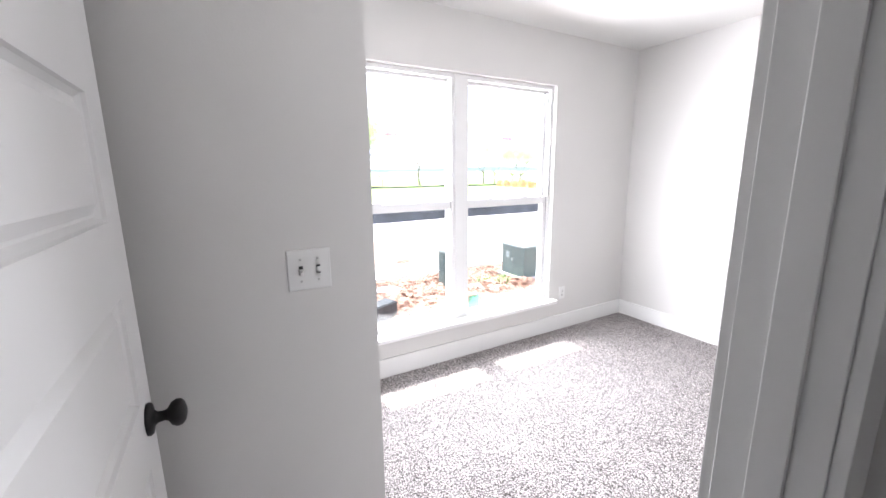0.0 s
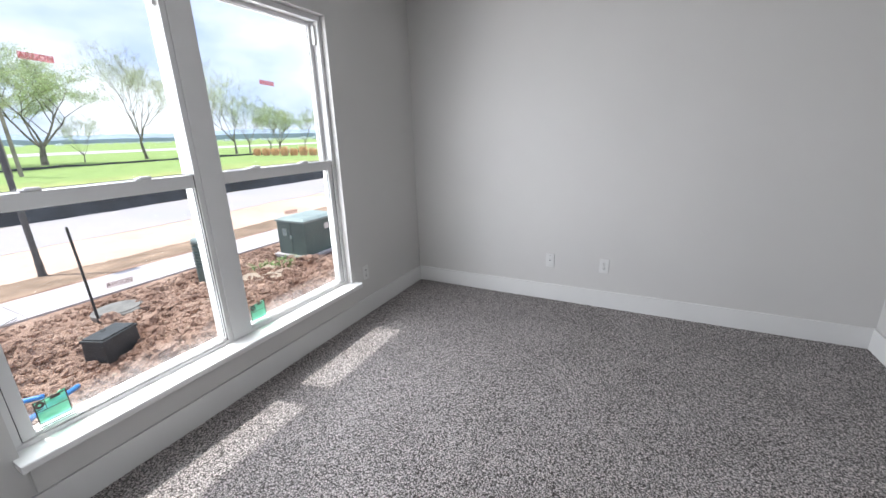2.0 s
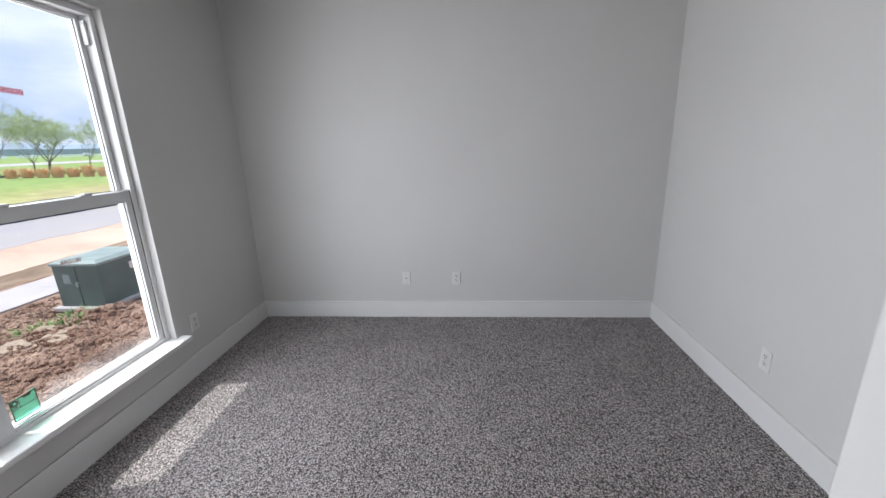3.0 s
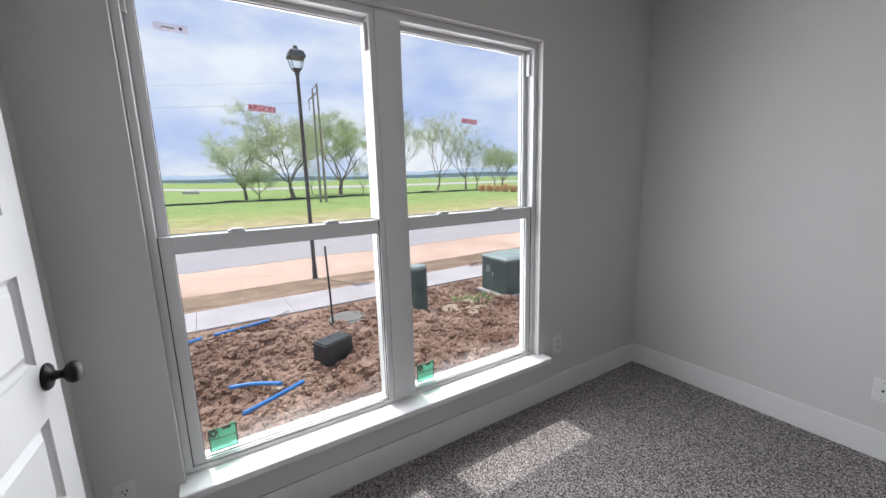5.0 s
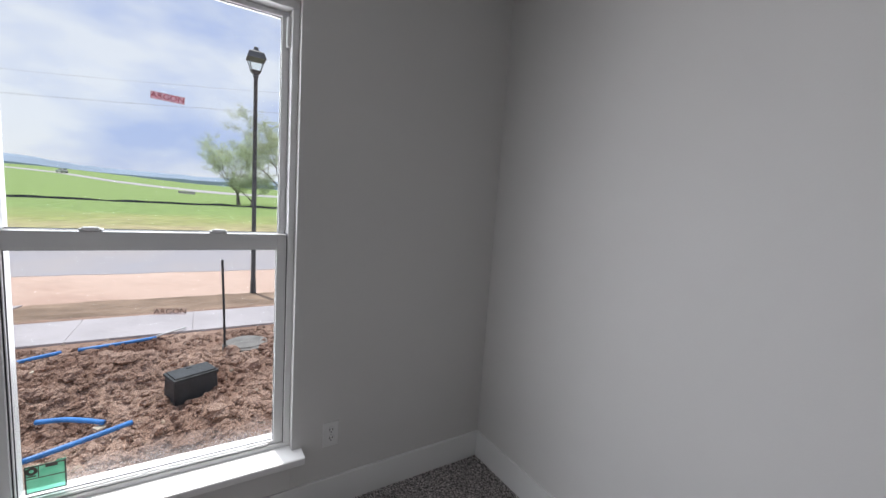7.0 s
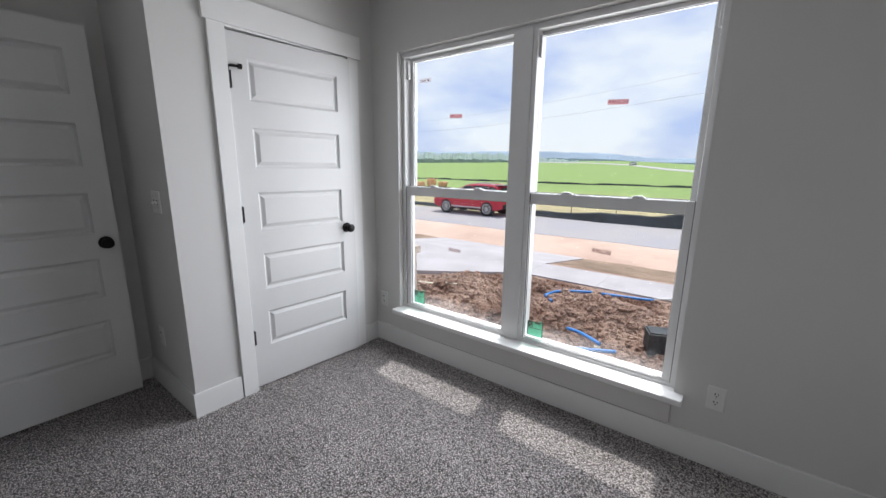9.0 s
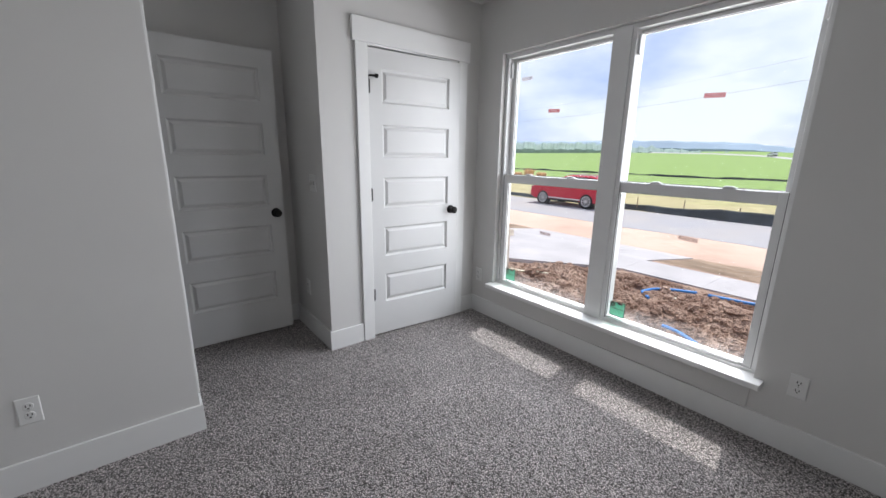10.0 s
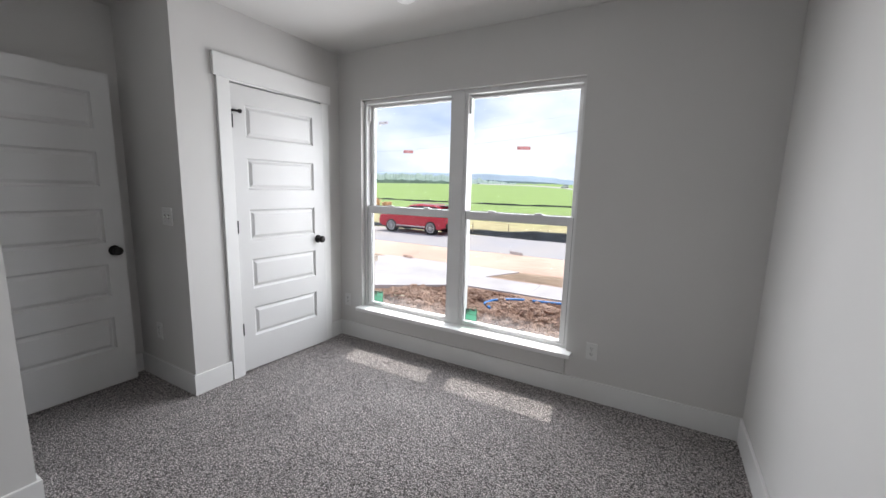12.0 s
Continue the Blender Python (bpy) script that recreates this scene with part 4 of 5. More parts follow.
def clods(name, count, region, size, material, label, seed):
    r = random.Random(seed)
    vs, fs = [], []
    for _ in range(count):
        x, y = r.uniform(region[0], region[1]), r.uniform(region[2], region[3])
        if x < -1.2 and y > 7.86 + (x + 1.3) * 0.7:
            continue
        s = size[0] + (size[1] - size[0]) * r.random() ** 3
        z = G + lump(x, y) + s * 0.25
        base = len(vs)
        tw = r.uniform(0, 6.3)
        for a in range(3):
            for k in range(6):
                ang = tw + k * math.pi / 3 + a * 0.4
                rr = s * (0.75, 1.0, 0.62)[a] * r.uniform(0.75, 1.2)
                vs.append((x + rr * math.cos(ang), y + rr * math.sin(ang), z + s * (-0.55, 0.05, 0.55)[a] * r.uniform(0.8, 1.2)))
        vs.append((x, y, z + s * 0.75))
        for a in range(2):
            for k in range(6):
                q = (k + 1) % 6
                fs.append((base + a * 6 + k, base + a * 6 + q, base + (a + 1) * 6 + q, base + (a + 1) * 6 + k))
        for k in range(6):
            fs.append((base + 12 + k, base + 12 + (k + 1) % 6, base + 18))
    me_ = bpy.data.meshes.new(name)
    me_.from_pydata(vs, [], fs)
    me_.materials.append(material)
    me_.update()
    return tagged(new(name, me_), label, "soil", kind="stuff")


clods("clay_clods", 15000, (-2.6, 6.8, 4.1, 7.75), (0.006, 0.055), M_DIRT, "loose red clay clods and crumbs on the yard", 3)
clods("clay_lumps", 420, (-2.4, 6.6, 4.3, 7.3), (0.05, 0.13), M_DIRT, "larger broken lumps of red clay", 17)
clods("pale_stones", 420, (-2.4, 6.0, 4.2, 7.9), (0.008, 0.035), M_STONE, "small pale stones scattered in the clay", 8)


def flat_stone(x, y, s, seed):
    r = random.Random(seed)
    bm = bmesh.new()
    n_ = 8
    f = bm.faces.new([bm.verts.new((s * r.uniform(0.75, 1.15) * math.cos(2 * math.pi * k / n_), s * 0.7 * r.uniform(0.75, 1.15) * math.sin(2 * math.pi * k / n_), 0)) for k in range(n_)])
    ex = bmesh.ops.extrude_face_region(bm, geom=[f])
    bmesh.ops.translate(bm, verts=[q for q in ex["geom"] if isinstance(q, bmesh.types.BMVert)], vec=(0, 0, 0.05))
    bevel(bm, 0.01, 1)
    ob = solid("flat_stone", bm, M_STONE, "pale flat broken stone lying on the clay", "stone", group="flat stones")
    ob.matrix_basis = pose(x, y, G + lump(x, y) - 0.022, r.uniform(-9, 9), r.uniform(-7, 7), r.uniform(0, 360))


for k, (x, y, s) in enumerate(((4.1, 6.2, 0.2), (4.35, 6.4, 0.24), (4.6, 6.15, 0.2), (3.9, 6.45, 0.13), (4.75, 6.55, 0.16), (4.4, 5.95, 0.14))):
    flat_stone(x, y, s, k)
for k, (x0, y0, x1, y1) in enumerate(((-2.45, 5.9, -2.0, 6.1), (-1.95, 6.14, -1.7, 6.26), (0.12, 6.93, 0.3, 6.95), (1.12, 5.3, 1.22, 5.38))):
    ln = math.hypot(x1 - x0, y1 - y0)
    bm = bbox(0, ln, -0.035, 0.035, 0, 0.02, 0.003, 1)
    ob = solid("scrap_board", bm, M_SCRAP, "short pale scrap of board on the clay", "scrap wood", group="scrap boards")
    ob.matrix_basis = pose(x0, y0, G + max(lump(x0, y0), lump(x1, y1)) + 0.01, 0, 3, math.degrees(math.atan2(y1 - y0, x1 - x0)))


def blades(name, x, y, z, count, hgt, spread, material, label, category, seed, group="", width=0.012, kind=""):
    r = random.Random(seed)
    bm = bmesh.new()
    for _ in range(count):
        a, q = r.uniform(0, 6.28), spread * math.sqrt(r.random()) * 0.8
        bx, by = q * math.cos(a), q * math.sin(a)
        lean, hh = r.uniform(0.1, 0.95) * spread, hgt * r.uniform(0.35, 1.1)
        ta = a + r.uniform(-0.6, 0.6)
        nx, ny = -math.sin(ta) * width, math.cos(ta) * width
        p0, p1, p2 = (bx, by, -0.03), (bx + lean * 0.35 * math.cos(ta), by + lean * 0.35 * math.sin(ta), hh * 0.65), (bx + lean * math.cos(ta), by + lean * math.sin(ta), hh)
        v = [bm.verts.new(c) for c in ((p0[0] - nx, p0[1] - ny, p0[2]), (p0[0] + nx, p0[1] + ny, p0[2]), (p1[0] + nx, p1[1] + ny, p1[2]), (p1[0] - nx, p1[1] - ny, p1[2]), p2)]
        bm.faces.new(v[:4])
        bm.faces.new((v[3], v[2], v[4]))
    ob = solid(name, bm, material, label, category, kind, group=group)
    ob.location = (x, y, z)
    return ob


for k, (x, y) in enumerate(((4.7, 6.65), (4.95, 6.5), (5.2, 6.6))):
    blades("weed_clump", x, y, G + lump(x, y), 60, 0.11, 0.24, M_WEED, "small green weed clump in the clay", "weed", k, "weeds", 0.01)
for k, (x, y) in enumerate(((43.2, 55.6), (43.4, 53.8), (43.6, 52.0), (43.8, 50.2), (44.0, 48.4), (44.2, 46.6), (44.3, 44.8), (-27.8, 33.0), (-27.4, 34.6), (-26.9, 36.0), (-26.3, 37.4))):
    blades("ornamental_grass", x, y, G - 0.1, 300, (1.3 if k < 7 else 0.85) + 0.2 * math.sin(k * 3), 0.62 if k < 7 else 0.55, M_TUFT, "rust-brown clump of dry ornamental grass", "grass clump", 20 + k, "dry grass clumps", 0.035)


# ---- utilities in the yard ----
def pipe(pts, label):
    pts = [Vector((x, y, G + max(0.0, lump(x, y)) + 0.035)) for x, y in pts]
    smooth_pts = []
    for i in range(len(pts) - 1):
        p0, p1, p2, p3 = pts[max(i - 1, 0)], pts[i], pts[i + 1], pts[min(i + 2, len(pts) - 1)]
        for k in range(6):
            u = k / 6
            smooth_pts.append(0.5 * (2 * p1 + (p2 - p0) * u + (2 * p0 - 5 * p1 + 4 * p2 - p3) * u * u + (3 * p1 - p0 - 3 * p2 + p3) * u ** 3))
    smooth_pts.append(pts[-1])
    return solid("water_pipe", tube(bmesh.new(), smooth_pts, 0.024, 10), M_BLUE, label, "pipe", smooth=True, group="blue pipes")


pipe([(0.42, 7.48), (0.12, 7.3), (-0.1, 7.1), (-0.17, 6.85), (-0.1, 6.6), (0.08, 6.42)], "bright blue plastic water pipe bent in a hook")
pipe([(0.58, 7.5), (1.0, 7.57), (1.4, 7.7)], "bright blue plastic water pipe lying straight")
pipe([(0.66, 5.58), (0.9, 5.52), (1.18, 5.34)], "short blue plastic pipe end in the trench")
pipe([(0.74, 4.92), (1.05, 5.06), (1.4, 5.24)], "short blue plastic pipe by the trench")
solid("conduit", tube(bmesh.new(), [(1.4, 7.72, G + 0.05), (1.76, 7.98, G + 0.06)], 0.014, 8), M_PLATE, "thin white conduit poking from the blue pipe", "pipe")

t = thing("meter_box", Matrix.Translation((1.87, 5.6, G - 0.17)) @ pose(0, 0, 0, 0, 0, 22) @ Matrix.Diagonal((0.84, 0.86, 1.24, 1)), "black plastic meter box standing in the dirt", "utility box")
bm = bmesh.new()
lo_ = [bm.verts.new(p) for p in ((-0.268, -0.172, 0), (0.268, -0.172, 0), (0.268, 0.172, 0), (-0.268, 0.172, 0))]
hi_ = [bm.verts.new(p) for p in ((-0.245, -0.15, 0.36), (0.245, -0.15, 0.36), (0.245, 0.15, 0.36), (-0.245, 0.15, 0.36))]
for k in range(4):
    bm.faces.new((lo_[k], lo_[(k + 1) % 4], hi_[(k + 1) % 4], hi_[k]))
bm.faces.new(hi_)
bm.faces.new(lo_[::-1])
part("body", bevel(bm, 0.012, 2), M_BOXBLACK, t)
part("rim", bbox(-0.258, 0.258, -0.163, 0.163, 0.36, 0.385, 0.006, 2), M_BOXBLACK, t)
part("lid", bbox(-0.235, 0.235, -0.14, 0.14, 0.385, 0.397, 0.005, 2), M_BOXBLACK, t, "flat black lid")
part("pull_slot", bbox(-0.03, 0.03, 0.07, 0.085, 0.397, 0.401, 0.001, 1), M_SLOT, t)
part("band", bbox(-0.27, 0.27, -0.174, 0.174, 0.13, 0.142, 0.003, 1), M_BOXBLACK, t)

t = thing("utility_pedestal", pose(3.77, 6.8, G - 0.05, 0, 0, 10) @ Matrix.Diagonal((0.88, 0.88, 0.91, 1)), "dark green ribbed telecom pedestal", "utility pedestal")


def rsq(s, z, r=0.35):
    out = []
    for k in range(20):
        a = 2 * math.pi * (k + 0.5) / 20
        c, d = math.cos(a), math.sin(a)
        q = (abs(c) ** 4 + abs(d) ** 4) ** -0.25
        out.append((s * c * q, s * d * q, z))
    return out


def loft(bm, loops):
    rows_ = [[bm.verts.new(p) for p in lp] for lp in loops]
    for a, b in zip(rows_, rows_[1:]):
        for k in range(len(a)):
            q = (k + 1) % len(a)
            bm.faces.new((a[k], a[q], b[q], b[k]))
    bm.faces.new(rows_[0][::-1])
    bm.faces.new(rows_[-1])
    return bm


part("lower_body", loft(bmesh.new(), [rsq(0.165, 0), rsq(0.165, 0.42), rsq(0.155, 0.43)]), M_GREEN, t)
loops = []
for k in range(8):
    z = 0.43 + k * 0.055
    loops += [rsq(0.15, z), rsq(0.15, z + 0.012), rsq(0.172, z + 0.02), rsq(0.172, z + 0.048), rsq(0.15, z + 0.054)]
part("louvred_hood", loft(bmesh.new(), loops), M_GREEN, t, "ribbed green hood")
part("cap", loft(bmesh.new(), [rsq(0.165, 0.87), rsq(0.168, 0.9), rsq(0.15, 0.935), rsq(0.1, 0.945)]), M_GREEN_TOP, t, "paler green cap")

t = thing("transformer_box", (5.48, 6.36, G - 0.05), "dark green pad-mounted transformer cabinet on the yard", "transformer")
part("pad", bbox(-0.08, 1.05, -0.08, 0.86, 0, 0.07, 0.01, 1), M_CONC, t, "concrete pad")
part("cabinet", bbox(0, 0.95, 0.0, 0.76, 0.07, 0.74, 0.012, 2), M_GREEN, t)
bm = bmesh.new()
loft(bm, [[(-0.02, -0.02, 0.74), (0.97, -0.02, 0.74), (0.97, 0.78, 0.74), (-0.02, 0.78, 0.74)], [(-0.02, -0.02, 0.775), (0.97, -0.02, 0.775), (0.97, 0.78, 0.775), (-0.02, 0.78, 0.775)], [(0.06, 0.06, 0.815), (0.89, 0.06, 0.815), (0.89, 0.7, 0.815), (0.06, 0.7, 0.815)]])
part("lid", bm, M_GREEN_TOP, t, "paler green sloped lid")
part("door_seam", box(bmesh.new(), -0.003, 0.0, 0.375, 0.383, 0.1, 0.72), M_SLOT, t)
part("hasp", bbox(-0.03, 0.0, 0.36, 0.4, 0.4, 0.47, 0.004, 1), M_GREEN_TOP, t)
part("warning_label", box(bmesh.new(), -0.002, 0.0, 0.5, 0.62, 0.45, 0.6), M_GREEN_TOP, t)
part("warning_label", box(bmesh.new(), 0.55, 0.67, -0.002, 0.0, 0.52, 0.64), M_PLATE, t, "white label")

t = thing("marker_stake", (2.25, 6.92, G - 0.05), "thin dark steel marker rod standing upright", "stake")
part("rod", tube(bmesh.new(), [(0, 0, 0), (-0.015, 0, 0.7), (-0.035, 0.0, 1.36)], 0.016, 8), M_BOXBLACK, t)
t = thing("manhole_riser", (2.53, 7.02, G - 0.05), "low grey round manhole lid in the clay", "manhole")
part("collar", ring(bmesh.new(), [(0, 0), (0.31, 0), (0.31, 0.09), (0.285, 0.1), (0.27, 0.1), (0, 0.1)], 28), M_IRON, t)
part("lid", ring(bmesh.new(), [(0.265, 0.1), (0.26, 0.112), (0.1, 0.116), (0, 0.116)], 28), M_IRON, t, "grey iron lid")

t = thing("street_lamp", (3.1, 11.5, G - 0.3), "black street lamp with lantern head on a slim post", "street lamp")
part("base", ring(bmesh.new(), [(0, 0), (0.075, 0), (0.075, 0.05), (0.066, 0.08), (0.064, 0.3), (0.058, 0.36)], 16), M_LAMPPOST, t)
part("post", ring(bmesh.new(), [(0.055, 0.3), (0.05, 2.7), (0.042, 5.25), (0.06, 5.26), (0.06, 5.32), (0.03, 5.34)], 14), M_LAMPPOST, t, "", True)


def sq(s, z):
    return [(-s, -s, z), (s, -s, z), (s, s, z), (-s, s, z)]


head = part("lantern", loft(bmesh.new(), [sq(0.05, 5.330), sq(0.105, 5.390), sq(0.11, 5.410), sq(0.09, 5.415)]), M_LAMPPOST, t, "black lantern head")
part("pane", loft(bmesh.new(), [sq(0.095, 5.410), sq(0.155, 5.670)]), M_LAMPGLASS, head, "clear lantern glass")
part("roof", loft(bmesh.new(), [sq(0.2, 5.660), sq(0.2, 5.690), sq(0.16, 5.810), sq(0.07, 5.860), sq(0.045, 5.890), sq(0.045, 5.940), sq(0.01, 5.960)]), M_LAMPPOST, head)
for a, b in ((-1, -1), (1, -1), (1, 1), (-1, 1)):
    part("corner_bar", tube(bmesh.new(), [(a * 0.1, b * 0.1, 5.410), (a * 0.17, b * 0.17, 5.670)], 0.01, 6), M_LAMPPOST, head)

t = thing("power_pole", (13.75, 49.3, G), "tall weathered twin-post power pole", "power pole")
for dx, hgt in ((-0.33, 13.0), (0.33, 13.7)):
    part("post", tube(bmesh.new(), [(dx, 0, -0.2), (dx * 0.8, 0, hgt)], [0.16, 0.1], 10), M_POLE, t)
part("crossarm", tube(bmesh.new(), [(-0.85, -0.12, 11.7), (0.28, -0.12, 12.75)], 0.08, 8), M_POLE, t)
part("brace", tube(bmesh.new(), [(-0.27, 0, 12.95), (0.27, 0, 13.6)], 0.06, 8), M_POLE, t)
part("insulator", tube(bmesh.new(), [(-0.8, -0.12, 10.6), (-0.8, -0.12, 11.75)], 0.05, 8), M_POLE, t)
t = thing("power_lines", (0, 0, 0), "thin overhead power lines", "cables")
for k, (y, z) in enumerate(((49.2, 10.6), (49.35, 10.7), (49.25, 12.9))):
    pts = []
    for i in range(41):
        u = i / 40
        x = -90 + u * 103.5
        pts.append((x, y + (1 - u) * 30, z - 3.2 * (1 - (2 * u - 1) ** 2) * 0.6))
    part("cable", tube(bmesh.new(), pts, 0.006, 4), M_BOXBLACK, t)


# ---- cars ----
def car(place, paint, label, group=""):
    """A family SUV, nose along -x, wheels on the ground, middle at the origin."""
    t_ = thing("parked_car", place, label, "car", group)
    prof = [(-2.2, 0.42), (-2.24, 0.62), (-2.16, 0.86), (-1.9, 0.98), (-1.15, 1.06), (-0.95, 1.1), (1.9, 1.08), (2.12, 1.0), (2.2, 0.78), (2.2, 0.42), (1.9, 0.3), (-1.95, 0.3)]
    bm_ = bmesh.new()
    lps = []
    for y_, s_ in ((-0.9, 0.93), (-0.86, 0.98), (-0.6, 1.0), (0.6, 1.0), (0.86, 0.98), (0.9, 0.93)):
        lps.append([bm_.verts.new((x_ * (s_ if abs(x_) > 1.5 else 1), y_, z_ if z_ < 0.9 or abs(y_) < 0.89 else z_ - 0.06)) for x_, z_ in prof])
    for a_, b_ in zip(lps, lps[1:]):
        for k_ in range(len(prof)):
            q_ = (k_ + 1) % len(prof)
            bm_.faces.new((a_[k_], a_[q_], b_[q_], b_[k_]))
    bm_.faces.new(lps[0][::-1])
    bm_.faces.new(lps[-1])
    part("body", bm_, paint, t_)
    cab = [(-1.0, 1.06), (-0.25, 1.5), (0.2, 1.57), (1.25, 1.56), (1.75, 1.48), (2.12, 1.06)]
    bm_ = bmesh.new()
    lps = []
    for y_, k_ in ((-0.84, 0), (-0.66, 1), (0.66, 1), (0.84, 0)):
        lps.append([bm_.verts.new((x_, (y_ if z_ < 1.1 else y_ * 0.8), (z_ if k_ or z_ < 1.1 else z_ - 0.06))) for x_, z_ in cab])
    for a_, b_ in zip(lps, lps[1:]):
        for k_ in range(len(cab) - 1):
            bm_.faces.new((a_[k_], a_[k_ + 1], b_[k_ + 1], b_[k_]))
    bm_.faces.new(lps[0][::-1])
    bm_.faces.new(lps[-1])
    part("roof", bm_, paint, t_)
    for s_ in (-1, 1):
        for nm, pts_ in (("side_window", ((-0.72, 1.12), (-0.2, 1.44), (0.28, 1.48), (0.28, 1.12))), ("side_window", ((0.36, 1.12), (0.36, 1.48), (1.2, 1.47), (1.2, 1.13))), ("quarter_window", ((1.28, 1.14), (1.28, 1.465), (1.62, 1.4), (1.86, 1.16)))):
            bm_ = bmesh.new()
            f_ = bm_.faces.new([bm_.verts.new((x_, s_ * (0.845 - 0.42 * (z_ - 1.06) * 0.8), z_)) for x_, z_ in pts_])
            ex_ = bmesh.ops.extrude_face_region(bm_, geom=[f_])
            bmesh.ops.translate(bm_, verts=[g_ for g_ in ex_["geom"] if isinstance(g_, bmesh.types.BMVert)], vec=(0, -s_ * 0.06, 0))
            part(nm, bm_, M_CARGLASS, t_, "dark glass")
        part("mirror", bbox(-0.72, -0.54, s_ * 0.95 - 0.08, s_ * 0.95 + 0.08, 1.06, 1.2, 0.03, 2), paint, t_)
        part("sill_trim", bbox(-1.0, 1.0, s_ * 0.9 - 0.02, s_ * 0.9 + 0.02, 0.36, 0.42, 0.008, 1), M_RIM, t_, "bright sill strip")
        part("lower_cladding", bbox(-0.9, 0.88, s_ * 0.885 - 0.02, s_ * 0.885 + 0.02, 0.28, 0.355, 0.01, 1), M_TYRE, t_, "black lower cladding")
        part("window_trim", bbox(-0.75, 1.86, s_ * 0.855 - 0.012, s_ * 0.855 + 0.012, 1.085, 1.105, 0.004, 1), M_RIM, t_, "bright window trim")
        part("roof_rail", tube(bmesh.new(), [(-0.15, s_ * 0.6, 1.56), (0.0, s_ * 0.6, 1.61), (1.3, s_ * 0.6, 1.61), (1.5, s_ * 0.6, 1.55)], 0.018, 6), M_RIM, t_, "silver roof rail")
        part("tail_light", bbox(1.95, 2.17, s_ * 0.78 - 0.1, s_ * 0.78 + 0.1, 0.88, 1.03, 0.02, 1), M_TAIL, t_)
        part("headlight", bbox(-2.19, -1.9, s_ * 0.7 - 0.14, s_ * 0.7 + 0.14, 0.78, 0.9, 0.02, 1), M_CARGLASS, t_)
        for wx in (-1.3, 1.28):
            bm_ = ring(bmesh.new(), [(0, -0.11), (0.42, -0.11), (0.43, 0.0), (0.42, 0.06), (0, 0.06)], 22, pose(wx, s_ * 0.83, 0.38, -90 * s_, 0, 0))
            part("wheel_arch", bm_, M_TYRE, t_)
            wh = part("wheel", ring(bmesh.new(), [(0, -0.1), (0.3, -0.1), (0.345, -0.08), (0.355, 0.0), (0.345, 0.08), (0.27, 0.095), (0.24, 0.07), (0, 0.07)], 24, pose(wx, s_ * 0.84, 0.355, -90 * s_, 0, 0)), M_TYRE, t_)
            bm_ = bmesh.new()
            ring(bm_, [(0.0, 0.1), (0.05, 0.1), (0.06, 0.085)], 12)
            ring(bm_, [(0.215, 0.08), (0.225, 0.1), (0.25, 0.1), (0.26, 0.085)], 24)
            for k_ in range(10):
                a_ = k_ * math.pi / 5
                bb_ = box(bmesh.new(), 0.05, 0.225, -0.016, 0.016, 0.08, 0.096)
                bmesh.ops.transform(bb_, matrix=pose(0, 0, 0, 0, 0, math.degrees(a_)), verts=bb_.verts)
                tm = bpy.data.meshes.new("tmp")
                bb_.to_mesh(tm)
                bm_.from_mesh(tm)
                bpy.data.meshes.remove(tm)
                bb_.free()
            bmesh.ops.transform(bm_, matrix=pose(wx, s_ * 0.84, 0.355, -90 * s_, 0, 0), verts=bm_.verts)
            part("rim", bm_, M_RIM, wh, "ten-spoke alloy rim")
    part("rear_window", bbox(1.86, 1.98, -0.58, 0.58, 1.16, 1.4, 0.03, 1), M_CARGLASS, t_)
    part("bumper", bbox(2.05, 2.25, -0.8, 0.8, 0.4, 0.62, 0.04, 2), M_TYRE, t_)
    part("spoiler", bbox(1.6, 1.98, -0.6, 0.6, 1.5, 1.54, 0.012, 1), M_CARGLASS, t_)
    return t_


car(pose(-8.75, 17.55, G - 0.092, 0, 0, 0) @ Matrix.Diagonal((0.96, 0.95, 0.97, 1)), M_RED, "red SUV parked along the road")
car(pose(-42, 204, dip(204) + west(-42, 204) + 0.35, 0, 0, -50), M_WHITECAR, "white car far across the field")
solid("concrete_headwall", bbox(-2.0, 1.2, 106, 106.6, dip(106) - 0.2, dip(106) + 0.62, 0.04, 1), M_CONC, "small pale concrete headwall in the field", "headwall")


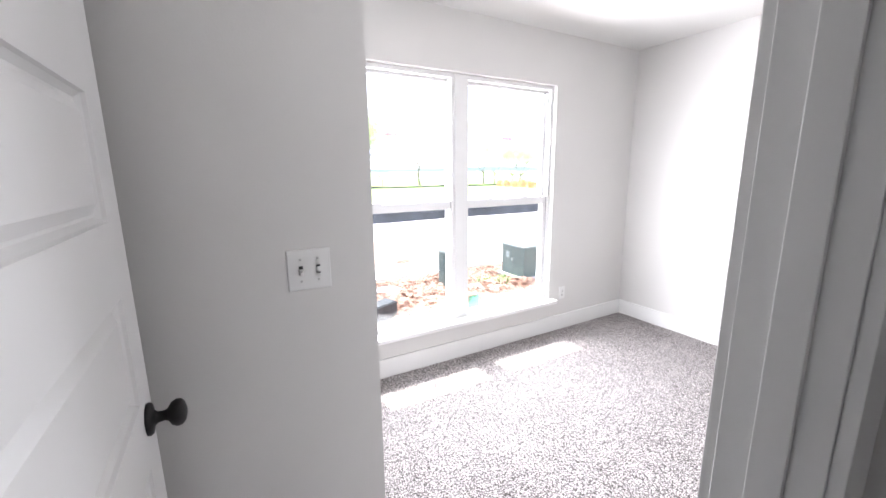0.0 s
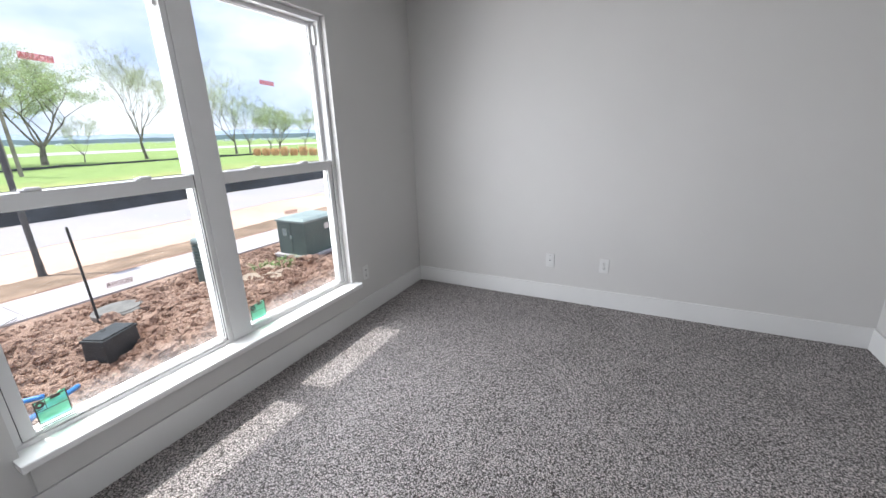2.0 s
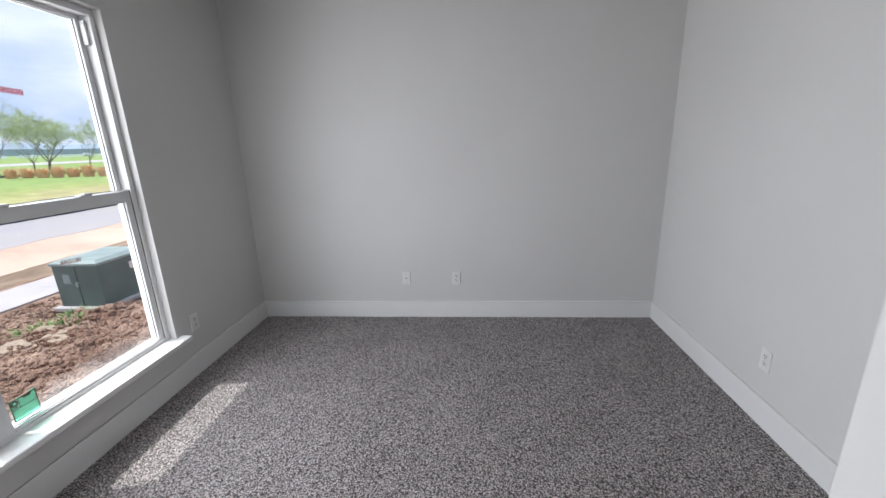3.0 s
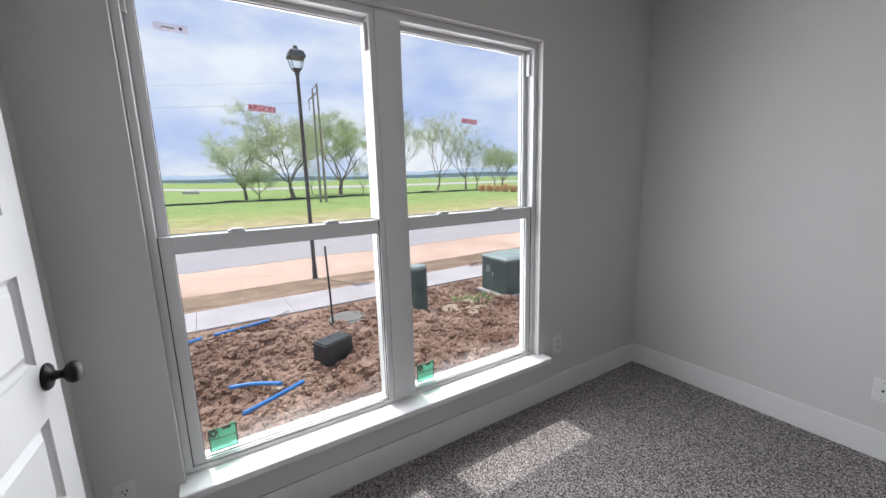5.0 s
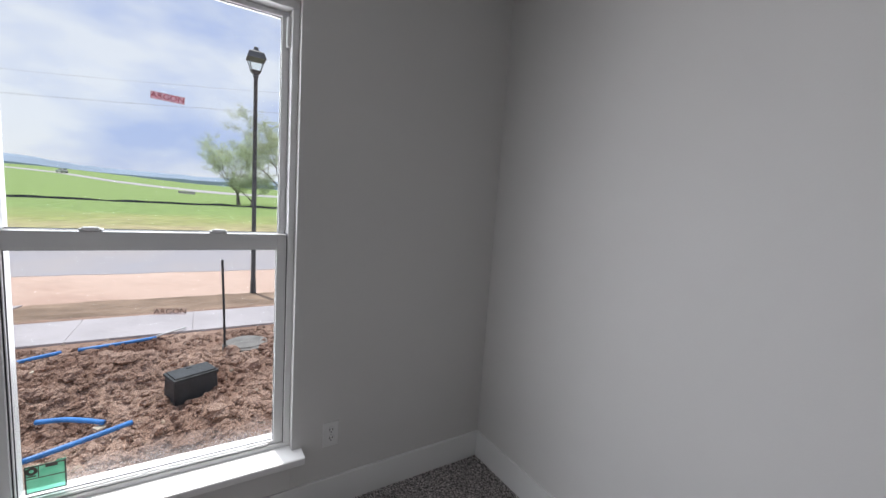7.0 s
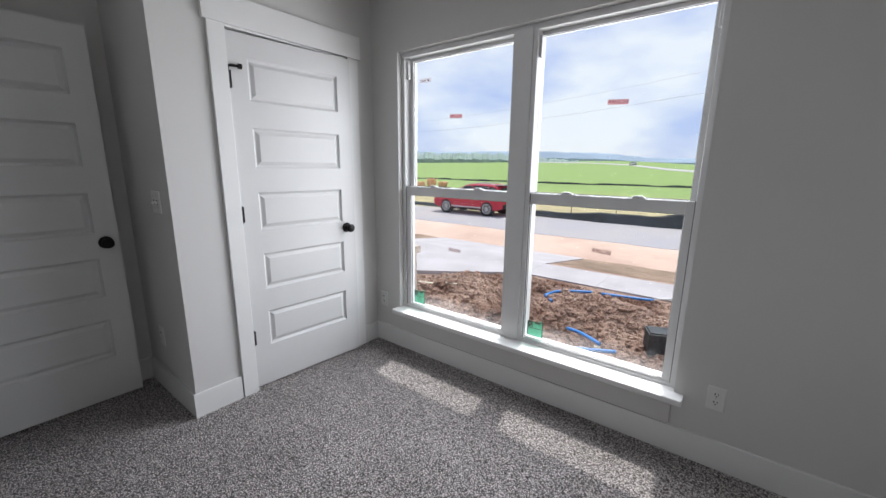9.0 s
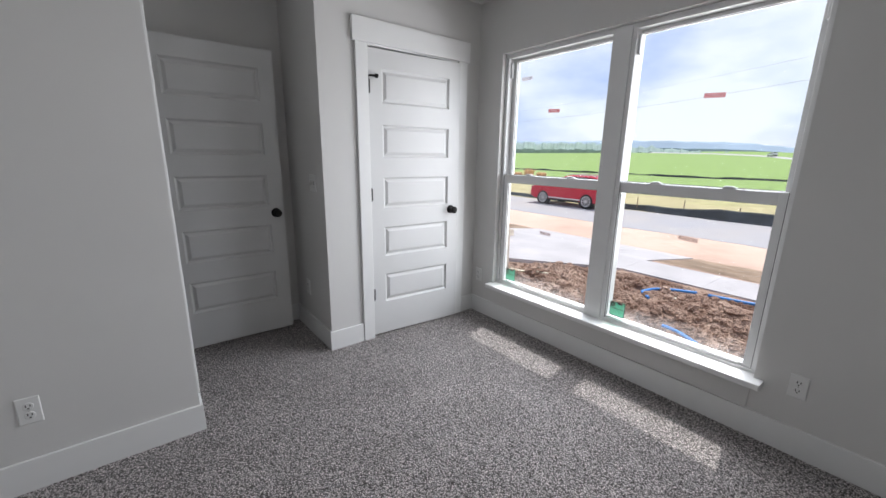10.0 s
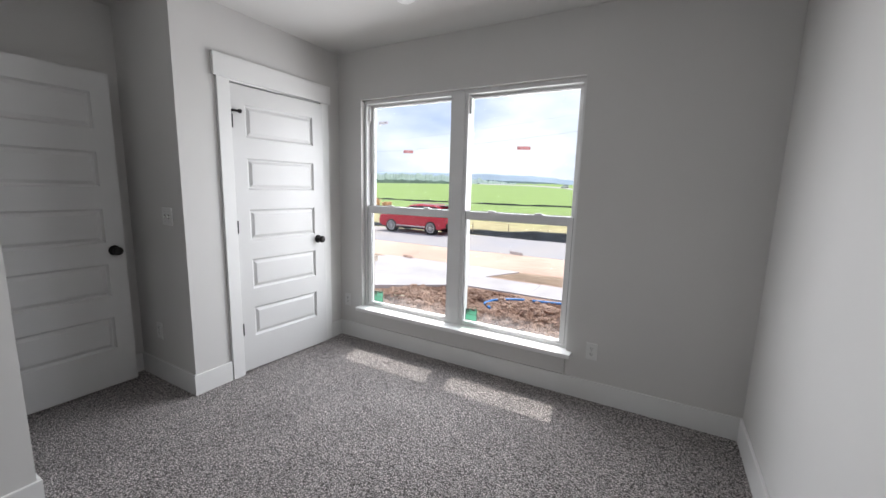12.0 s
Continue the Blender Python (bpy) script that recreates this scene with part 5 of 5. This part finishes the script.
# ---- trees ----
def tree_parts(seed, height, spread, leaves, leaf_material, fork=0.3, droop=0.0):
    """Trunk and limbs that fork five times, with small leaves in loose clumps round the outer twigs."""
    r = random.Random(seed)
    bm_ = bmesh.new()
    tips = []

    def grow(p, d, length, rad, level):
        rad = max(rad, 0.006)
        n_ = 5 if level < 2 else 3
        pts_, rr = [p.copy()], [rad * (1.5 if level == 0 else 1.0)]
        q, dd = p.copy(), d.copy()
        lift = 0.34 if 0 < level < 4 else 0.1
        for k in range(n_):
            dd = (dd + Vector((r.uniform(-1, 1), r.uniform(-1, 1), r.uniform(-0.7, 0.7) + lift - droop * level)) * 0.22).normalized()
            q = q + dd * (length / n_)
            pts_.append(q.copy())
            rr.append(rad * (1 - 0.5 * (k + 1) / n_))
        tube(bm_, pts_, rr, 8 if level == 0 else 5 if level < 3 else 3)
        if level >= 3:
            tips.extend(pts_[1:])
        elif level == 2:
            tips.extend(pts_[2:])
        if level == 5:
            return
        kids = (5, 4, 4, 3, 3)[level]
        for k in range(kids):
            u = r.uniform(0.45 if level else 0.7, 1.0) if k else 1.0
            i = min(n_, max(1, round(u * n_)))
            az = r.uniform(0, 6.28) if level else k * 6.28 / kids + r.uniform(-0.4, 0.4)
            out = Vector((math.cos(az), math.sin(az), 0)) * spread
            nd = (dd * r.uniform(0.6, 1.0) + out * r.uniform(0.45, 0.95) + Vector((0, 0, 0.12))).normalized()
            grow(pts_[i], nd, length * r.uniform(0.55, 0.75) if level else length * r.uniform(1.3, 1.9), rr[i] * (0.66 if level else 0.58), level + 1)

    grow(Vector((0, 0, -0.2)), Vector((r.uniform(-0.12, 0.12), 0, 1)), height * fork, height * 0.02, 0)
    vs, fs = [], []
    for _ in range(leaves // 6):
        mid = tips[r.randrange(len(tips))]
        for _ in range(6):
            c = mid + Vector((r.gauss(0, 0.13), r.gauss(0, 0.13), r.gauss(0, 0.1)))
            s_ = r.uniform(0.022, 0.042)
            u = Vector((r.uniform(-1, 1), r.uniform(-1, 1), r.uniform(-1, 1))).normalized()
            w = u.orthogonal().normalized()
            b_ = len(vs)
            vs += [c - u * s_, c + w * s_ * 0.6, c + u * s_, c - w * s_ * 0.6]
            fs.append((b_, b_ + 1, b_ + 2, b_ + 3))
    top = max(v.z for v in vs)
    me_ = bpy.data.meshes.new("crown")
    me_.from_pydata([tuple(v) for v in vs], [], fs)
    me_.materials.append(leaf_material)
    me_.update()
    return bm_, me_, top


def tree(seed, height, spread, leaves, leaf_material, label, fork=0.3, droop=0.0):
    bm_, crown, top = tree_parts(seed, height, spread, leaves, leaf_material, fork, droop)
    t_ = thing("tree", (0, 0, -50), label, "tree", "trees along the field")
    part("trunk", bm_, M_BARK, t_, "dark trunk and bare limbs")
    c = new("crown", crown)
    c.parent = t_
    t_["top"] = top
    return t_


KINDS = [
    tree(11, 9.0, 1.35, 27000, M_LEAF2, "broad spreading tree with thin spring leaves", 0.17, 0.05),
    tree(12, 9.0, 1.25, 29000, M_LEAF, "rounded tree with fresh green leaves", 0.15, 0.05),
    tree(23, 9.0, 0.75, 19000, M_LEAF2, "upright nearly bare tree with sparse buds", 0.26),
    tree(14, 9.0, 0.85, 25000, M_LEAF, "slender tree with light green leaves", 0.26),
    tree(15, 4.0, 1.1, 12000, M_LEAF, "small dense green tree", 0.16, 0.02),
]
for k, x, y, h, turn in ((1, 6.9, 66.0, 10.5, 20), (4, 8.4, 64.0, 5.6, 0), (0, 14.1, 68.5, 15.0, 130), (1, 22.3, 69.5, 14.6, 250), (3, 27.5, 72.0, 7.0, 90), (3, 19.5, 78.0, 8.0, 30),
                         (2, 34.8, 70.5, 17.0, 200), (2, 42.6, 70.0, 16.0, 310), (3, 50.0, 70.0, 15.5, 15), (3, 53.3, 70.5, 11.5, 100), (3, 58.3, 70.5, 10.0, 75), (1, 61.0, 71.0, 9.5, 200), (3, 74.0, 77.0, 10.5, 160), (1, 80.0, 74.0, 10.0, 140),
                         (3, 88.0, 76.0, 11.0, 55), (2, 96.0, 78.0, 13.0, 300), (1, 104.0, 84.0, 13.0, 10), (0, 116.0, 92.0, 14.0, 60)):
    src = KINDS[k]
    s = h / src["top"]
    ob = copy_thing(src, pose(x, y, G, 0, 0, turn))
    ob.scale = (s, s, s)
    del ob["top"]
for src in KINDS:
    for o in list(src.children_recursive) + [src]:
        bpy.data.objects.remove(o)


# ---- far woods and hills ----
def ridge(name, dist, depth, az0, az1, step, base, amp, bumps, material, label, seed):
    bm_ = bmesh.new()
    rows_ = []
    n_ = round((az1 - az0) / step)
    for i in range(n_ + 1):
        az = az0 + (az1 - az0) * i / n_
        a = radians(az)
        h_ = dist * math.tan(radians(base(az))) + amp * noise.fractal(Vector((az * bumps, seed, 0)), 0.7, 2.1, 6)
        row = []
        for f, z in ((0.0, -3), (0.02, h_ * 0.55), (0.25, h_ * 0.85 + amp * 0.4 * noise.noise(Vector((az * bumps * 2.3, seed + 5, 0)))), (1.0, h_)):
            d = dist + depth * f
            row.append(bm_.verts.new((d * math.sin(a), d * math.cos(a), G + z)))
        rows_.append(row)
    for a, b in zip(rows_, rows_[1:]):
        for k in range(3):
            bm_.faces.new((a[k], b[k], b[k + 1], a[k + 1]))
    return solid(name, bm_, material, label, "backdrop", "structure")


# no air in between: the hills' haze is in their material colour
ridge("backdrop_hills", 2600, 300, -75, 75, 0.4, lambda az: 1.45 + 1.0 / (1 + math.exp((az + 14) * 0.3)) + 0.12 * math.sin(az * 0.2), 14, 0.12, M_HILL_HAZE, "hills along the horizon, blue haze put into their colour", 2.0)
ridge("backdrop_woods", 330, 60, -80, 70, 0.12, lambda az: 2.6 if az < -30 else max(0.62, 2.6 - 0.1 * (az + 30)), 2.2, 0.9, M_WOODS_HAZE, "dark band of woods beyond the field, paled by haze in its colour", 9.0)
